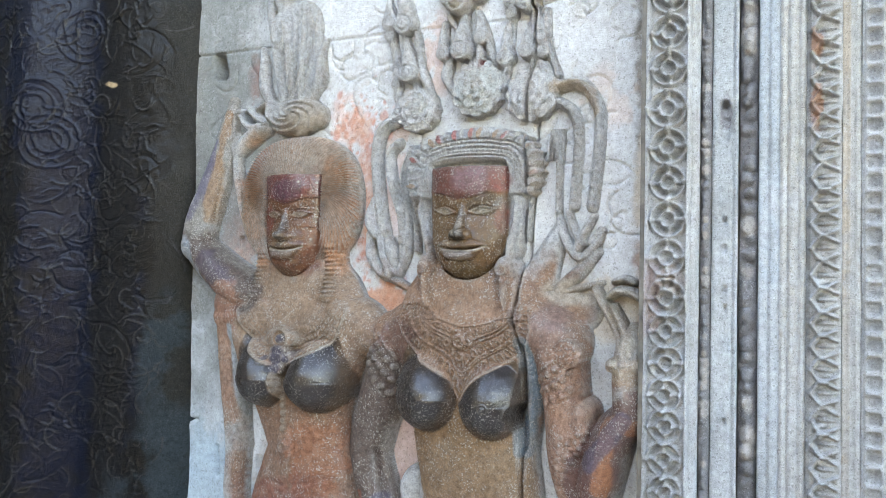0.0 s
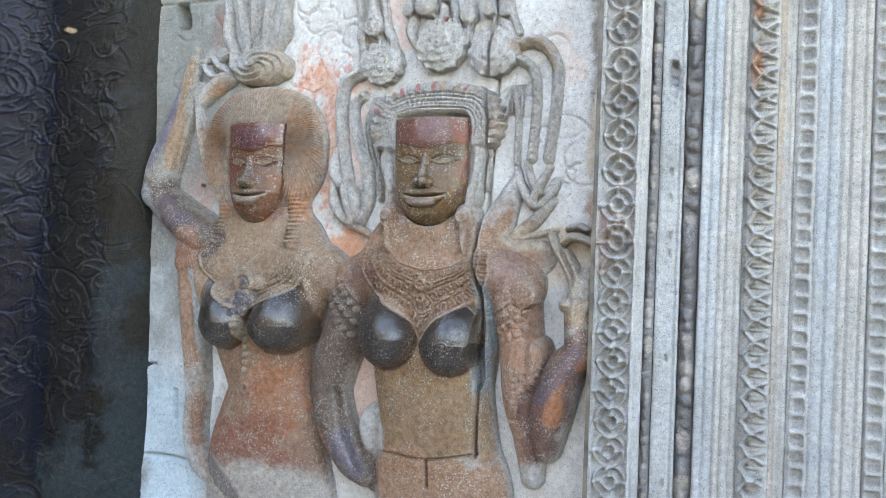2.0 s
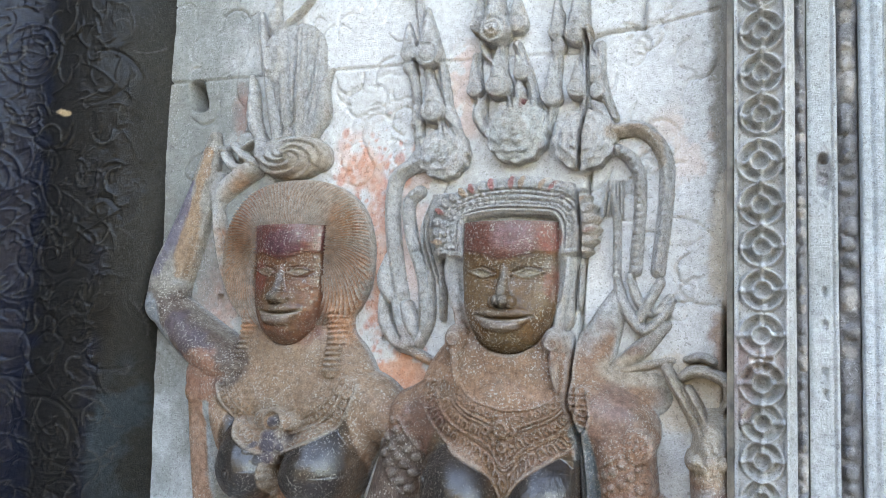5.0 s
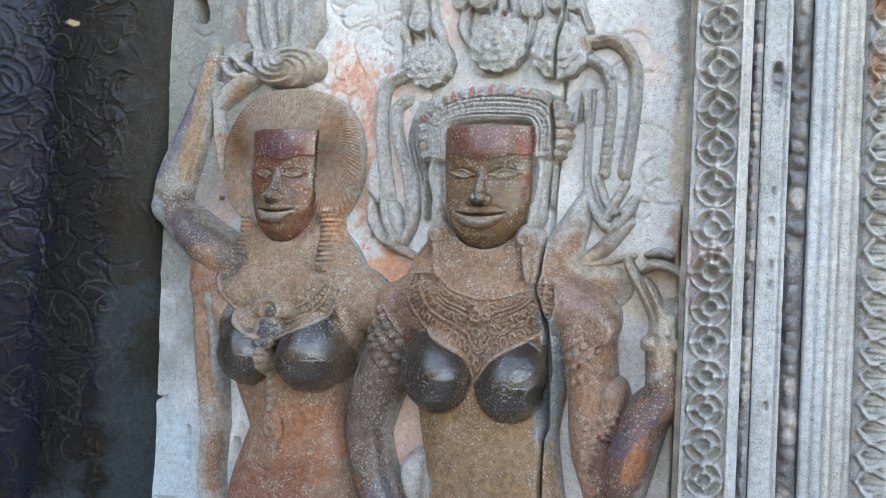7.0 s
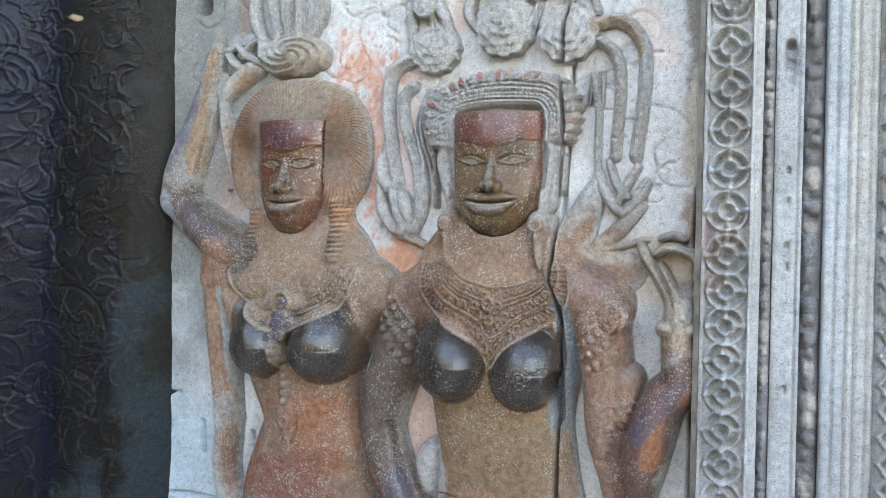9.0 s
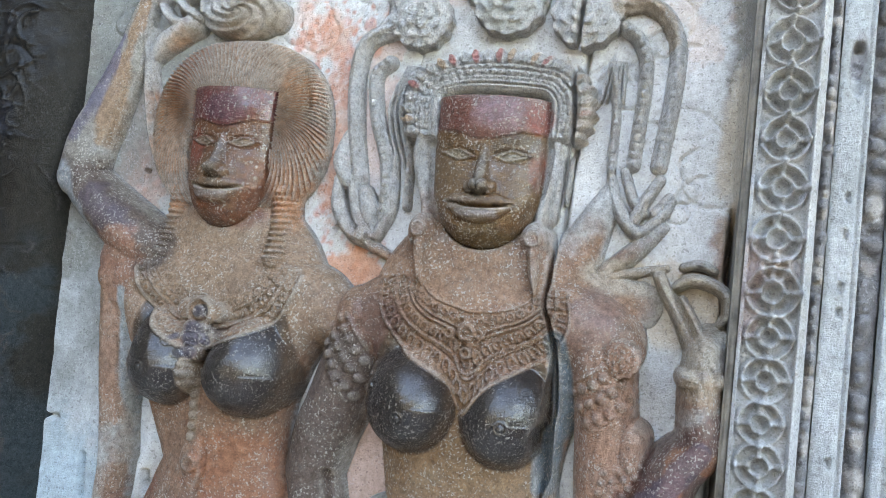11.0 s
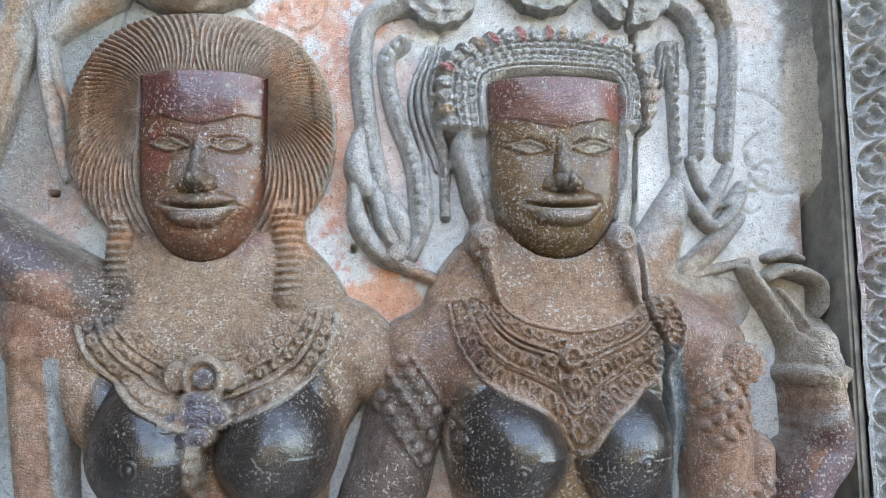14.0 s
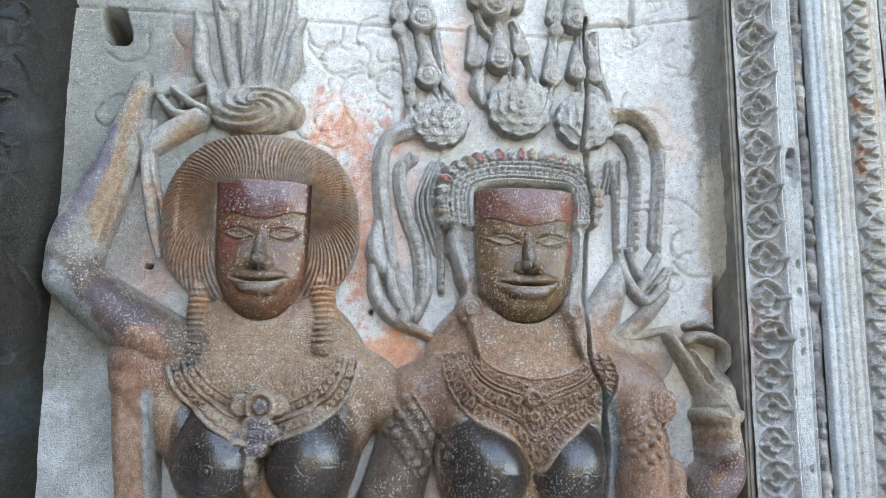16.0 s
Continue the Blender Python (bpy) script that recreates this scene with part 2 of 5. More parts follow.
    def stripe(self, pts, colour, amount=1.0, ragged=0.5, polish=None, soft=0.3, above=None):
        w, d, v, run = self.reach([(*q[:2], q[2] * 1.6) for q in pts])
        d0 = d * 1.6
        d = d0 + (self.N[w] - 0.5) * 3.0 * ragged
        self.lay(w, np.clip((1 - d) / soft + 0.5, 0, 1) * np.clip((1.55 - d0) / 0.5, 0, 1) * amount, colour, polish, above)

    def lay(self, w, m, colour, polish, above):
        if above is not None:
            m = m * np.clip((self.H[w] - above) / 0.006 + 0.5, 0, 1)
        self.C[w] = self.C[w] * (1 - m[..., None]) + np.array(colour) * m[..., None]
        if polish is not None:
            self.P[w] = self.P[w] * (1 - m) + polish * m

    def worn_highlights(self, colour, amount, reach=4, size=0.0016):
        """Paints pale highlights on the carving's proud edges, where pigment is rubbed off to stone."""
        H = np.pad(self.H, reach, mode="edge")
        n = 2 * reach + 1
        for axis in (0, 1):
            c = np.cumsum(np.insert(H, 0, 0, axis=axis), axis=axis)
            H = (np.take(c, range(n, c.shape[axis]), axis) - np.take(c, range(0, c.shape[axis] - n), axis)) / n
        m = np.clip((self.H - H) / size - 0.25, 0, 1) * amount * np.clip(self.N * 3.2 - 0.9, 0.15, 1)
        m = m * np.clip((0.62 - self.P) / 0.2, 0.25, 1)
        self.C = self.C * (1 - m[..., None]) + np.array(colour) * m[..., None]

    def mesh(self, name, material, keep=None, bend=None, parent=None):
        """The carved surface as one mesh, with the faces where keep holds."""
        h, w = self.X.shape
        y = -self.H if bend is None else bend(self.X, self.Z) - self.H
        co = np.stack([self.X, y, self.Z], -1).reshape(-1, 3)
        n = np.arange(h * w).reshape(h, w)
        quads = np.stack([n[:-1, :-1], n[:-1, 1:], n[1:, 1:], n[1:, :-1]], -1).reshape(-1, 4)
        if keep is not None:
            quads = quads[keep.reshape(-1)[quads].any(1)]
            used = np.unique(quads)
            back = np.zeros(h * w, int)
            back[used] = np.arange(len(used))
            quads, co = back[quads], co[used]
        else:
            used = np.arange(h * w)
        me = bpy.data.meshes.new(name)
        me.vertices.add(len(co))
        me.vertices.foreach_set("co", co.ravel())
        me.loops.add(quads.size)
        me.loops.foreach_set("vertex_index", quads.ravel().astype(np.int32))
        me.polygons.add(len(quads))
        me.polygons.foreach_set("loop_start", np.arange(0, quads.size, 4, dtype=np.int32))
        me.polygons.foreach_set("loop_total", np.full(len(quads), 4, np.int32))
        me.polygons.foreach_set("use_smooth", np.ones(len(quads), bool))
        me.update(calc_edges=True)
        col = me.attributes.new("pigment", "FLOAT_COLOR", "POINT")
        col.data.foreach_set("color", np.c_[self.C.reshape(-1, 3)[used], np.ones(len(used))].ravel().astype(np.float32))
        pol = me.attributes.new("polish", "FLOAT", "POINT")
        pol.data.foreach_set("value", self.P.ravel()[used].astype(np.float32))
        me.materials.append(material)
        ob = new(name, me)
        if parent:
            ob.parent = parent
        return ob


def slab(name, x0, x1, y0, y1, z0, z1, material, bevel=0.01, parent=None):
    bm = bmesh.new()
    bmesh.ops.create_cube(bm, size=1)
    bmesh.ops.transform(bm, matrix=pose((x0 + x1) / 2, (y0 + y1) / 2, (z0 + z1) / 2) @ Matrix.Diagonal((x1 - x0, y1 - y0, z1 - z0, 1)), verts=bm.verts)
    if bevel:
        bmesh.ops.bevel(bm, geom=bm.edges[:], offset=bevel, segments=2, affect="EDGES")
    me = bpy.data.meshes.new(name)
    bm.to_mesh(me)
    bm.free()
    me.materials.append(material)
    ob = new(name, me)
    if parent:
        ob.parent = parent
    return ob

# ---- the large structure ----
Z0, Z1 = 0.90, 2.20


def scrolls(r, x0, x1, z0, z1, n, size, depth, width, seed):
    """Shallow worn scroll lines."""
    rng = random.Random(seed)
    for _ in range(n):
        x, z = rng.uniform(x0, x1), rng.uniform(z0, z1)
        a, turn, s = rng.uniform(0, 6.3), rng.choice((-1, 1)) * rng.uniform(0.3, 1.1), size * rng.uniform(0.5, 1.3)
        pts = []
        for k in range(5):
            pts.append((x, z))
            x, z = x + s * math.cos(a) * 0.3, z + s * math.sin(a) * 0.3
            a += turn
        r.cut(pts, width * rng.uniform(0.7, 1.3), depth * rng.uniform(0.4, 1.0))


# panel between the pillar and the doorway
panel = Relief(-0.635, 0.355, Z0, Z1, 0.0025, 0.0, STONE, 3)
panel.H += (cloud(panel.X.shape, 5, 11, 7) - 0.5) * 0.011
EDGE = [(-0.5395, 1.9055), (-0.5414, 1.7054), (-0.5429, 1.5689), (-0.5475, 1.4430), (-0.5658, 1.2848), (-0.5729, 1.2213), (-0.5594, 1.1177), (-0.5376, 1.0057)]
rim = np.interp(panel.Z, [q[1] for q in EDGE[::-1]], [q[0] - 0.014 for q in EDGE[::-1]]) + 0.006 * (panel.N - 0.5)
panel.H += 0.02 * np.clip((rim + 0.06 - panel.X) / 0.06, 0, 1) ** 2
panel.H -= 0.10 * np.clip((rim - panel.X) / 0.012, 0, 1) ** 0.7
panel.H += 0.012 * np.clip((panel.X - 0.24) / 0.1, 0, 1)
scrolls(panel, 0.20, 0.32, 1.52, 2.10, 55, 0.055, 0.0055, 0.0016, 5)
scrolls(panel, -0.52, -0.02, 1.70, 2.10, 70, 0.055, 0.0045, 0.0015, 6)
scrolls(panel, -0.17, -0.09, 1.77, 1.87, 10, 0.06, 0.005, 0.0018, 8)
for z in (1.895,):
    panel.cut([(-0.57, z + 0.004), (-0.3, z), (0.0, z - 0.004), (0.18, z - 0.008)], 0.0016, 0.005)
panel.cut([(0.1661, 1.8825), (0.1837, 1.9070), (0.2450, 1.9134)], 0.0022, 0.010)
panel.cut([(0.2450, 1.9134), (0.2441, 1.9304), (0.2486, 1.9709)], 0.0028, 0.012)
panel.cut([(0.2450, 1.9113), (0.3671, 1.9273)], 0.0015, 0.005)
panel.cut([(0.1703, 1.9078), (0.1784, 1.8333), (0.1762, 1.7519), (0.1730, 1.6784), (0.1719, 1.6158), (0.1677, 1.5526), (0.1666, 1.4295)], 0.0022, 0.02)
# lower left: a broken slab edge and a ledge
panel.cut([(-0.5396, 1.2030), (-0.4980, 1.2055)], 0.003, 0.010)
panel.cut([(-0.5095, 1.0324), (-0.4719, 1.0345), (-0.4215, 1.0325)], 0.003, 0.012)
panel.cut([(-0.4484, 1.1605), (-0.4457, 1.1077)], 0.004, 0.012)
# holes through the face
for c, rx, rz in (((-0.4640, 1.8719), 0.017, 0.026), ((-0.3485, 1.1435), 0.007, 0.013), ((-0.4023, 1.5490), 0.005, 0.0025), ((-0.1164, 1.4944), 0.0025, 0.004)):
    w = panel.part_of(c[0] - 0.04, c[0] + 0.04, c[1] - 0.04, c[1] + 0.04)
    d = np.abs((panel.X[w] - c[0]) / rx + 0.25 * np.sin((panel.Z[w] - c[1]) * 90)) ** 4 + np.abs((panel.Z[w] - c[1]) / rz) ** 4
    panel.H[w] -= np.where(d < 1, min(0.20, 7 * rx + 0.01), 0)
# shade inside the largest hole, painted near-black
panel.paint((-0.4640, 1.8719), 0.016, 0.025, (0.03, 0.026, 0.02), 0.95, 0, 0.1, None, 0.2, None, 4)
# gutter beside the doorway
panel.H -= 0.075 * np.clip((panel.X - 0.342) / 0.005, 0, 1) * np.clip((1.56 - panel.Z) / 0.05, 0.0, 1)
edge = np.clip((panel.X - 0.341 - 0.008 * (panel.N - 0.5)) / 0.014, 0, 1) ** 1.6 * np.clip((panel.Z - 1.50) / 0.05, 0, 1)
panel.H += edge * (0.060 + 0.03 * (panel.N - 0.5))
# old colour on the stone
# darker browns along the panel's right edge
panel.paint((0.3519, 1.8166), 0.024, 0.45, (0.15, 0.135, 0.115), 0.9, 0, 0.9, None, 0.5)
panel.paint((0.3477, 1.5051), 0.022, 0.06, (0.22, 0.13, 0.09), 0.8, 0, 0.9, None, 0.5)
panel.paint((0.2776, 1.4466), 0.10, 0.045, WARM, 0.8, 0, 1.0)
panel.paint((0.3625, 1.6037), 0.035, 0.12, WARM, 0.7)
panel.paint((-0.4871, 1.6750), 0.13, 0.25, (0.33, 0.34, 0.32), 0.8, 12, 0.9, None, 0.8)
panel.paint((-0.4597, 1.2974), 0.14, 0.26, BLUE, 0.9, 0, 0.5)
panel.paint((-0.4993, 1.0374), 0.16, 0.16, (0.30, 0.39, 0.44), 0.9, 0, 0.6)
rng = random.Random(77)
for cx, cz, sx, sz, n in ((-0.150, 1.745, 0.030, 0.030, 130), (-0.132, 1.655, 0.012, 0.050, 90), (-0.126, 1.535, 0.012, 0.040, 70), (-0.405, 1.56, 0.022, 0.035, 50), (-0.379, 1.84, 0.008, 0.020, 25), (-0.115, 1.455, 0.05, 0.016, 80)):
    for _ in range(n):
        k = rng.uniform(0.0015, 0.0060)
        panel.paint((rng.gauss(cx, sx), rng.gauss(cz, sz)), k, k * rng.uniform(0.6, 2.2), (0.36, 0.12, 0.075), rng.uniform(0.25, 0.75), rng.uniform(-30, 30), 0.9, None, 0.6)
panel.paint((-0.1577, 1.7518), 0.040, 0.045, (0.42, 0.24, 0.17), 0.5, 20, 1.6, None, 0.7)
panel.paint((-0.1382, 1.6616), 0.022, 0.11, (0.43, 0.26, 0.19), 0.5, 0, 1.9, None, 0.6)
panel.paint((-0.1288, 1.5323), 0.02, 0.09, (0.43, 0.26, 0.19), 0.5, 0, 1.9, None, 0.6)
panel.paint((-0.1213, 1.4500), 0.10, 0.035, (0.42, 0.20, 0.12), 0.85, -14, 1.1)
panel.paint((-0.3788, 1.8417), 0.014, 0.035, RED, 0.6, 0, 1.6)
panel.paint((-0.4014, 1.5274), 0.05, 0.05, (0.45, 0.22, 0.16), 0.6, 0, 1.6)
panel.paint((-0.4250, 1.6011), 0.03, 0.05, (0.45, 0.22, 0.16), 0.5, 0, 1.8)
panel.paint((-0.0785, 1.6720), 0.03, 0.10, (0.45, 0.25, 0.19), 0.4, 0, 1.8)
panel.paint((-0.0080, 1.8421), 0.03, 0.06, (0.45, 0.27, 0.2), 0.5, 0, 1.7)
panel.paint((0.2874, 1.7393), 0.04, 0.05, (0.45, 0.32, 0.25), 0.4, 0, 1.7)
panel.paint((-0.0392, 1.2109), 0.035, 0.06, (0.40, 0.24, 0.19), 0.7, 0, 1.2)
panel.paint((-0.3655, 1.2010), 0.02, 0.10, (0.5, 0.53, 0.54), 0.8, 0, 0.6)
# panel darkens towards its left rim, darkest in a band along it
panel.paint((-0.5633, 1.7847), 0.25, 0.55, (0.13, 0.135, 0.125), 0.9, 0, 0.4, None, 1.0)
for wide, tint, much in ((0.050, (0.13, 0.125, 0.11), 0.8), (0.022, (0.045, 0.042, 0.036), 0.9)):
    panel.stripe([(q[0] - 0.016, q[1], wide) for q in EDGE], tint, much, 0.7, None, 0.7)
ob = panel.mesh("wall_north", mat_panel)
tagged(ob, "pale grey sandstone wall panel with faint carved scrolls and red paint traces", "wall", kind="structure")

# plain wall that carries the carving, and plain unseen surroundings that close the place
wall = slab("wall_back", -3.0, 3.0, 0.25, 0.6, 0.0, 3.4, mat_plain)
tagged(wall, "thick plain sandstone wall behind the carved facing", "wall", kind="structure")
for n, z0, z1 in (("wall_lower", 0.0, Z0), ("wall_upper", Z1, 3.4)):
    tagged(slab(n, -3.0, 3.0, -0.012, 0.098, z0, z1 - 0.002, mat_plain, 0.003), "plain sandstone wall facing of large blocks", "wall", kind="structure")
for n, x0, x1 in (("wall_east", 1.06, 3.0), ("wall_west", -3.0, -1.28)):
    tagged(slab(n, x0, x1, -0.10, 0.098, Z0, Z1, mat_plain, 0.003), "plain sandstone wall facing of large blocks", "wall", kind="structure")
# unseen floor, kept pale to bounce light up onto the carving
tagged(slab("floor", -3.0, 3.0, -4.6, 0.6, -0.2, 0.0, mat_floor), "worn grey sandstone paving", "floor", kind="structure")
# unseen cornice and dark walls, added to limit the sky and shape the light
tagged(slab("cornice", -3.0, 3.0, -0.35, 0.6, 3.4, 3.7, mat_plain), "added unseen stone ledge that limits the sky overhead", "cornice", kind="structure")
tagged(slab("sky_blocker_east", 3.0, 3.3, -4.3, -0.1, 0.0, 1.5, mat_blocker), "added unseen dark wall that shapes the skylight", "wall", kind="structure")
tagged(slab("sky_blocker_west", -2.2, -1.9, -4.3, -0.1, 0.0, 4.2, mat_blocker), "added unseen dark wall that shapes the skylight", "wall", kind="structure")
tagged(slab("sky_blocker_south", -3.0, 3.3, -4.6, -4.3, 0.0, 2.9, mat_blocker), "added unseen dark wall that shapes the skylight", "wall", kind="structure")
tagged(slab("ground", -900, 900, -900, 900, -1.2, -0.6, mat_earth, 0), "dry earth and grass round the temple", "ground", kind="structure")

# ---- the dark pillar ----
def pillar_face(X, Z):
    d = np.clip(-0.501 - X, 0, 2)
    return 0.035 - 0.082 * (1 - np.exp(-d / 0.028)) - 0.16 * d - 0.03 * np.exp(-(((d - 0.35) / 0.06) ** 2)) + 0.012 * np.exp(-(((d - 0.23) / 0.05) ** 2))


pillar = Relief(-1.30, -0.501, Z0, Z1, 0.0022, 0.0, (0.008, 0.0075, 0.007), 21)
pillar.H += (cloud(pillar.X.shape, 6, 23, 7) - 0.5) * 0.014


def raised(r, x0, x1, z0, z1, n, size, h, width, seed):
    """Worn raised scroll lines."""
    rng = random.Random(seed)
    for _ in range(n):
        x, z = rng.uniform(x0, x1), rng.uniform(z0, z1)
        a, turn, s = rng.uniform(0, 6.3), rng.choice((-1, 1)) * rng.uniform(0.05, 0.8), size * rng.uniform(0.3, 1.2)
        k, pts = rng.uniform(0.6, 1.3), []
        for _ in range(5):
            pts.append((x, z, width * k, h * k))
            x, z = x + s * math.cos(a) * 0.3, z + s * math.sin(a) * 0.3
            a += turn
        r.tube(pts, add=True)
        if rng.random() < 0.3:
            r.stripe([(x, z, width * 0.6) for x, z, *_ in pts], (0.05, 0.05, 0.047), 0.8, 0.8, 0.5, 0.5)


scrolls(pillar, -1.25, -0.60, Z0, Z1, 160, 0.09, 0.003, 0.002, 10)
for k in range(20):
    rr = random.Random(k)
    c = (rr.uniform(-1.25, -0.72), rr.uniform(0.9, 2.0))
    for q in (0.022, 0.036, 0.052):
        pillar.ring(c, q, 0.0022, 0.0024)
pillar.P[:] = 0.85
# blue of the reflected sky put into the stone colour
pillar.paint((-0.7827, 1.6550), 0.16, 0.80, (0.0035, 0.006, 0.017), 0.95, 4, 0.6, 1.0)
pillar.paint((-0.6631, 1.6068), 0.05, 0.75, (0.009, 0.008, 0.0075), 0.9, 0, 0.6, 0.6)
pillar.paint((-0.5214, 1.5095), 0.05, 1.2, (0.026, 0.024, 0.020), 0.9, 0, 0.8, 0.1, 0.5)
pillar.paint((-0.9911, 1.3735), 0.16, 0.45, (0.011, 0.009, 0.006), 0.8, 0, 0.8, 0.6)
for px, pz, rx, rz in ((-0.5569, 1.3333, 0.030, 0.09), (-0.5430, 1.1266, 0.060, 0.09), (-0.5113, 1.0189, 0.12, 0.11), (-0.5704, 0.9276, 0.17, 0.10)):
    pillar.paint((px, pz), rx, rz, (0.030, 0.041, 0.046), 0.85, -8, 1.0, 0.05, 0.5)
pillar.paint((-0.6757, 1.8421), 0.014, 0.005, (0.45, 0.33, 0.2), 0.9, -10, 0.9, 0.0)
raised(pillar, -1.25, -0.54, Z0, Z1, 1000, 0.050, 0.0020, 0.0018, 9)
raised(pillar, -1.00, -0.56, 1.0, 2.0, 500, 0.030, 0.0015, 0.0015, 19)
ob = pillar.mesh("wall_pillar", mat_pillar, bend=pillar_face)
tagged(ob, "blackened polished sandstone pillar covered with shallow worn scrollwork", "pillar", kind="structure")

# ---- carved doorway jamb: mouldings side by side, stepping back to the opening ----
jamb = tagged(new("door_jamb"), "grey sandstone doorway jamb with carved ring, leaf and bead mouldings", "door frame", kind="structure")


def moulding(name, x0, x1, front, seed, carve=None, colour=STONE, round_off=0.006, step=0.002, label="", lean=0.0, rough=0.006, drop=0.004, pale=0.5, rise=0.0):
    r = Relief(x0, x1, Z0, Z1, step, front, colour, seed)
    e = np.minimum(r.X - x0, x1 - r.X)
    r.H += (cloud(r.X.shape, 14, seed, 4) - 0.5) * rough
    r.C *= 0.88 + 0.24 * cloud(r.X.shape, 9, seed + 7, 5)[..., None]
    if carve:
        carve(r, x0, x1)
    r.C *= 0.84
    r.H += lean * (r.X - x0) / (x1 - x0)
    r.H -= 0.4 * round_off * np.clip(1 - e / round_off, 0, 1) ** 2
    r.H[:, -1] -= drop
    r.H[:, 0] -= rise
    r.paint(((x0 + x1) / 2, 1.1), 0.05, 0.5, (0.36, 0.37, 0.37), pale, 0, 1.2)
    ob = r.mesh(name, mat_jamb, parent=jamb)
    if label:
        tagged(ob, label)
    return ob


def ring_chain(r, x0, x1):
    c, w = (x0 + x1) / 2, x1 - x0
    r.H -= 0.012 * (np.abs(r.X - c) < 0.43 * w)
    z, k = Z0 + 0.02, 0
    rng = random.Random(4)
    while z < Z1:
        low = z < 1.42
        rad = (0.41 if not low else 0.37) * w * rng.uniform(0.93, 1.04)
        x = c + rng.uniform(-0.03, 0.03) * w
        r.ring((x, z), rad * 0.72, rad * 0.17, -0.0055 if not low else -0.003)
        r.ring((x, z), rad, 0.0022, 0.0085 if not low else 0.006)
        r.ring((x, z), rad * 0.44, 0.0020, 0.0075)
        r.blob((x, z), rad * 0.30, rad * 0.30, -0.0035, add=True)
        # shade of the sunk centre and lobes put into the colour
        r.paint((x, z), rad * 0.34, rad * 0.34, (0.25, 0.255, 0.26), 0.75, 0, 0.5)
        for a in range(4):
            t = math.pi / 2 * a + 0.05
            r.paint((x + rad * 0.72 * math.cos(t + 0.785), z + rad * 0.72 * math.sin(t + 0.785)), rad * 0.25, rad * 0.22, (0.27, 0.275, 0.275), 0.75, math.degrees(t + 0.785) + 90, 0.6)
            r.tube([(x + rad * 0.48 * math.cos(t), z + rad * 0.48 * math.sin(t), 0.0030, 0.008), (x + rad * 0.98 * math.cos(t), z + rad * 0.98 * math.sin(t), 0.0036, 0.008)], add=True)
        z += rad * (2.2 if not low else 1.95) * rng.uniform(0.97, 1.03)
    # one ring is filled with a raised boss
    r.ring((c, 1.486), 0.013, 0.004, 0.010)
    r.paint((c, 1.486), 0.022, 0.022, (0.40, 0.22, 0.16), 0.5, 0, 1.0)
    r.paint((x0, 1.45), 0.02, 0.05, (0.35, 0.12, 0.09), 0.6, 0, 1.2)
    # ring rims painted lighter, as edge highlights and rubbed stone
    r.worn_highlights((0.50, 0.50, 0.49), 0.7, 4, 0.0014)
    r.H += (cloud(r.X.shape, 70, 2, 4) - 0.5) * (0.0022 + 0.006 * (r.Z < 1.47))


def worn_beads(r, x0, x1):
    c, w = (x0 + x1) / 2, x1 - x0
    r.C[:] = (0.19, 0.187, 0.19)
    r.H -= 0.014
    rng = random.Random(int(x0 * 1000))
    z = Z0
    while z < Z1:
        rad = 0.42 * w * rng.uniform(0.6, 1.1)
        r.blob((c + rng.uniform(-0.12, 0.12) * w, z), rad, rad * rng.uniform(0.9, 1.6), 0.011 * rng.uniform(0.3, 1.0), add=True)
        if rng.random() < 0.3:
            r.paint((c, z), rad * 1.1, rad * 1.2, (0.37, 0.34, 0.31), 0.8, 0, 0.8)
        z += rad * 2.3
    r.H += (cloud(r.X.shape, 80, 3, 3) - 0.5) * 0.010


def flat_with_pits(r, x0, x1):
    c = (x0 + x1) / 2
    r.blob((c, 1.70), 0.010, 0.030, -0.009, add=True, q=0.5)
    r.blob((c, 1.722), 0.006, 0.006, -0.012, add=True)
    r.cut([(c - 0.004, 1.705), (c + 0.005, 1.70), (c + 0.003, 1.692)], 0.002, 0.004)
    r.paint((c, 1.708), 0.009, 0.026, (0.22, 0.22, 0.24), 0.9, 0, 0.4)
    for z in (1.567, 1.53, 1.475, 1.45, 1.30, 1.12, 1.0):
        r.blob((c, z), 0.004, 0.006, -0.006, add=True)
    r.cut([(x1 - 0.006, Z0), (x1 - 0.006, Z1)], 0.0016, 0.004)
    r.C[:] = np.where(r.C > 0.3, (0.34, 0.36, 0.365), r.C)


def steps(r, x0, x1):
    for k, f in enumerate((0.22, 0.45, 0.62, 0.84)):
        r.cut([(x0 + f * (x1 - x0), Z0), (x0 + f * (x1 - x0), Z1)], 0.0018, 0.004)
    m = (r.X - x0) / (x1 - x0)
    r.C[m > 0.45] = (0.42, 0.41, 0.38)


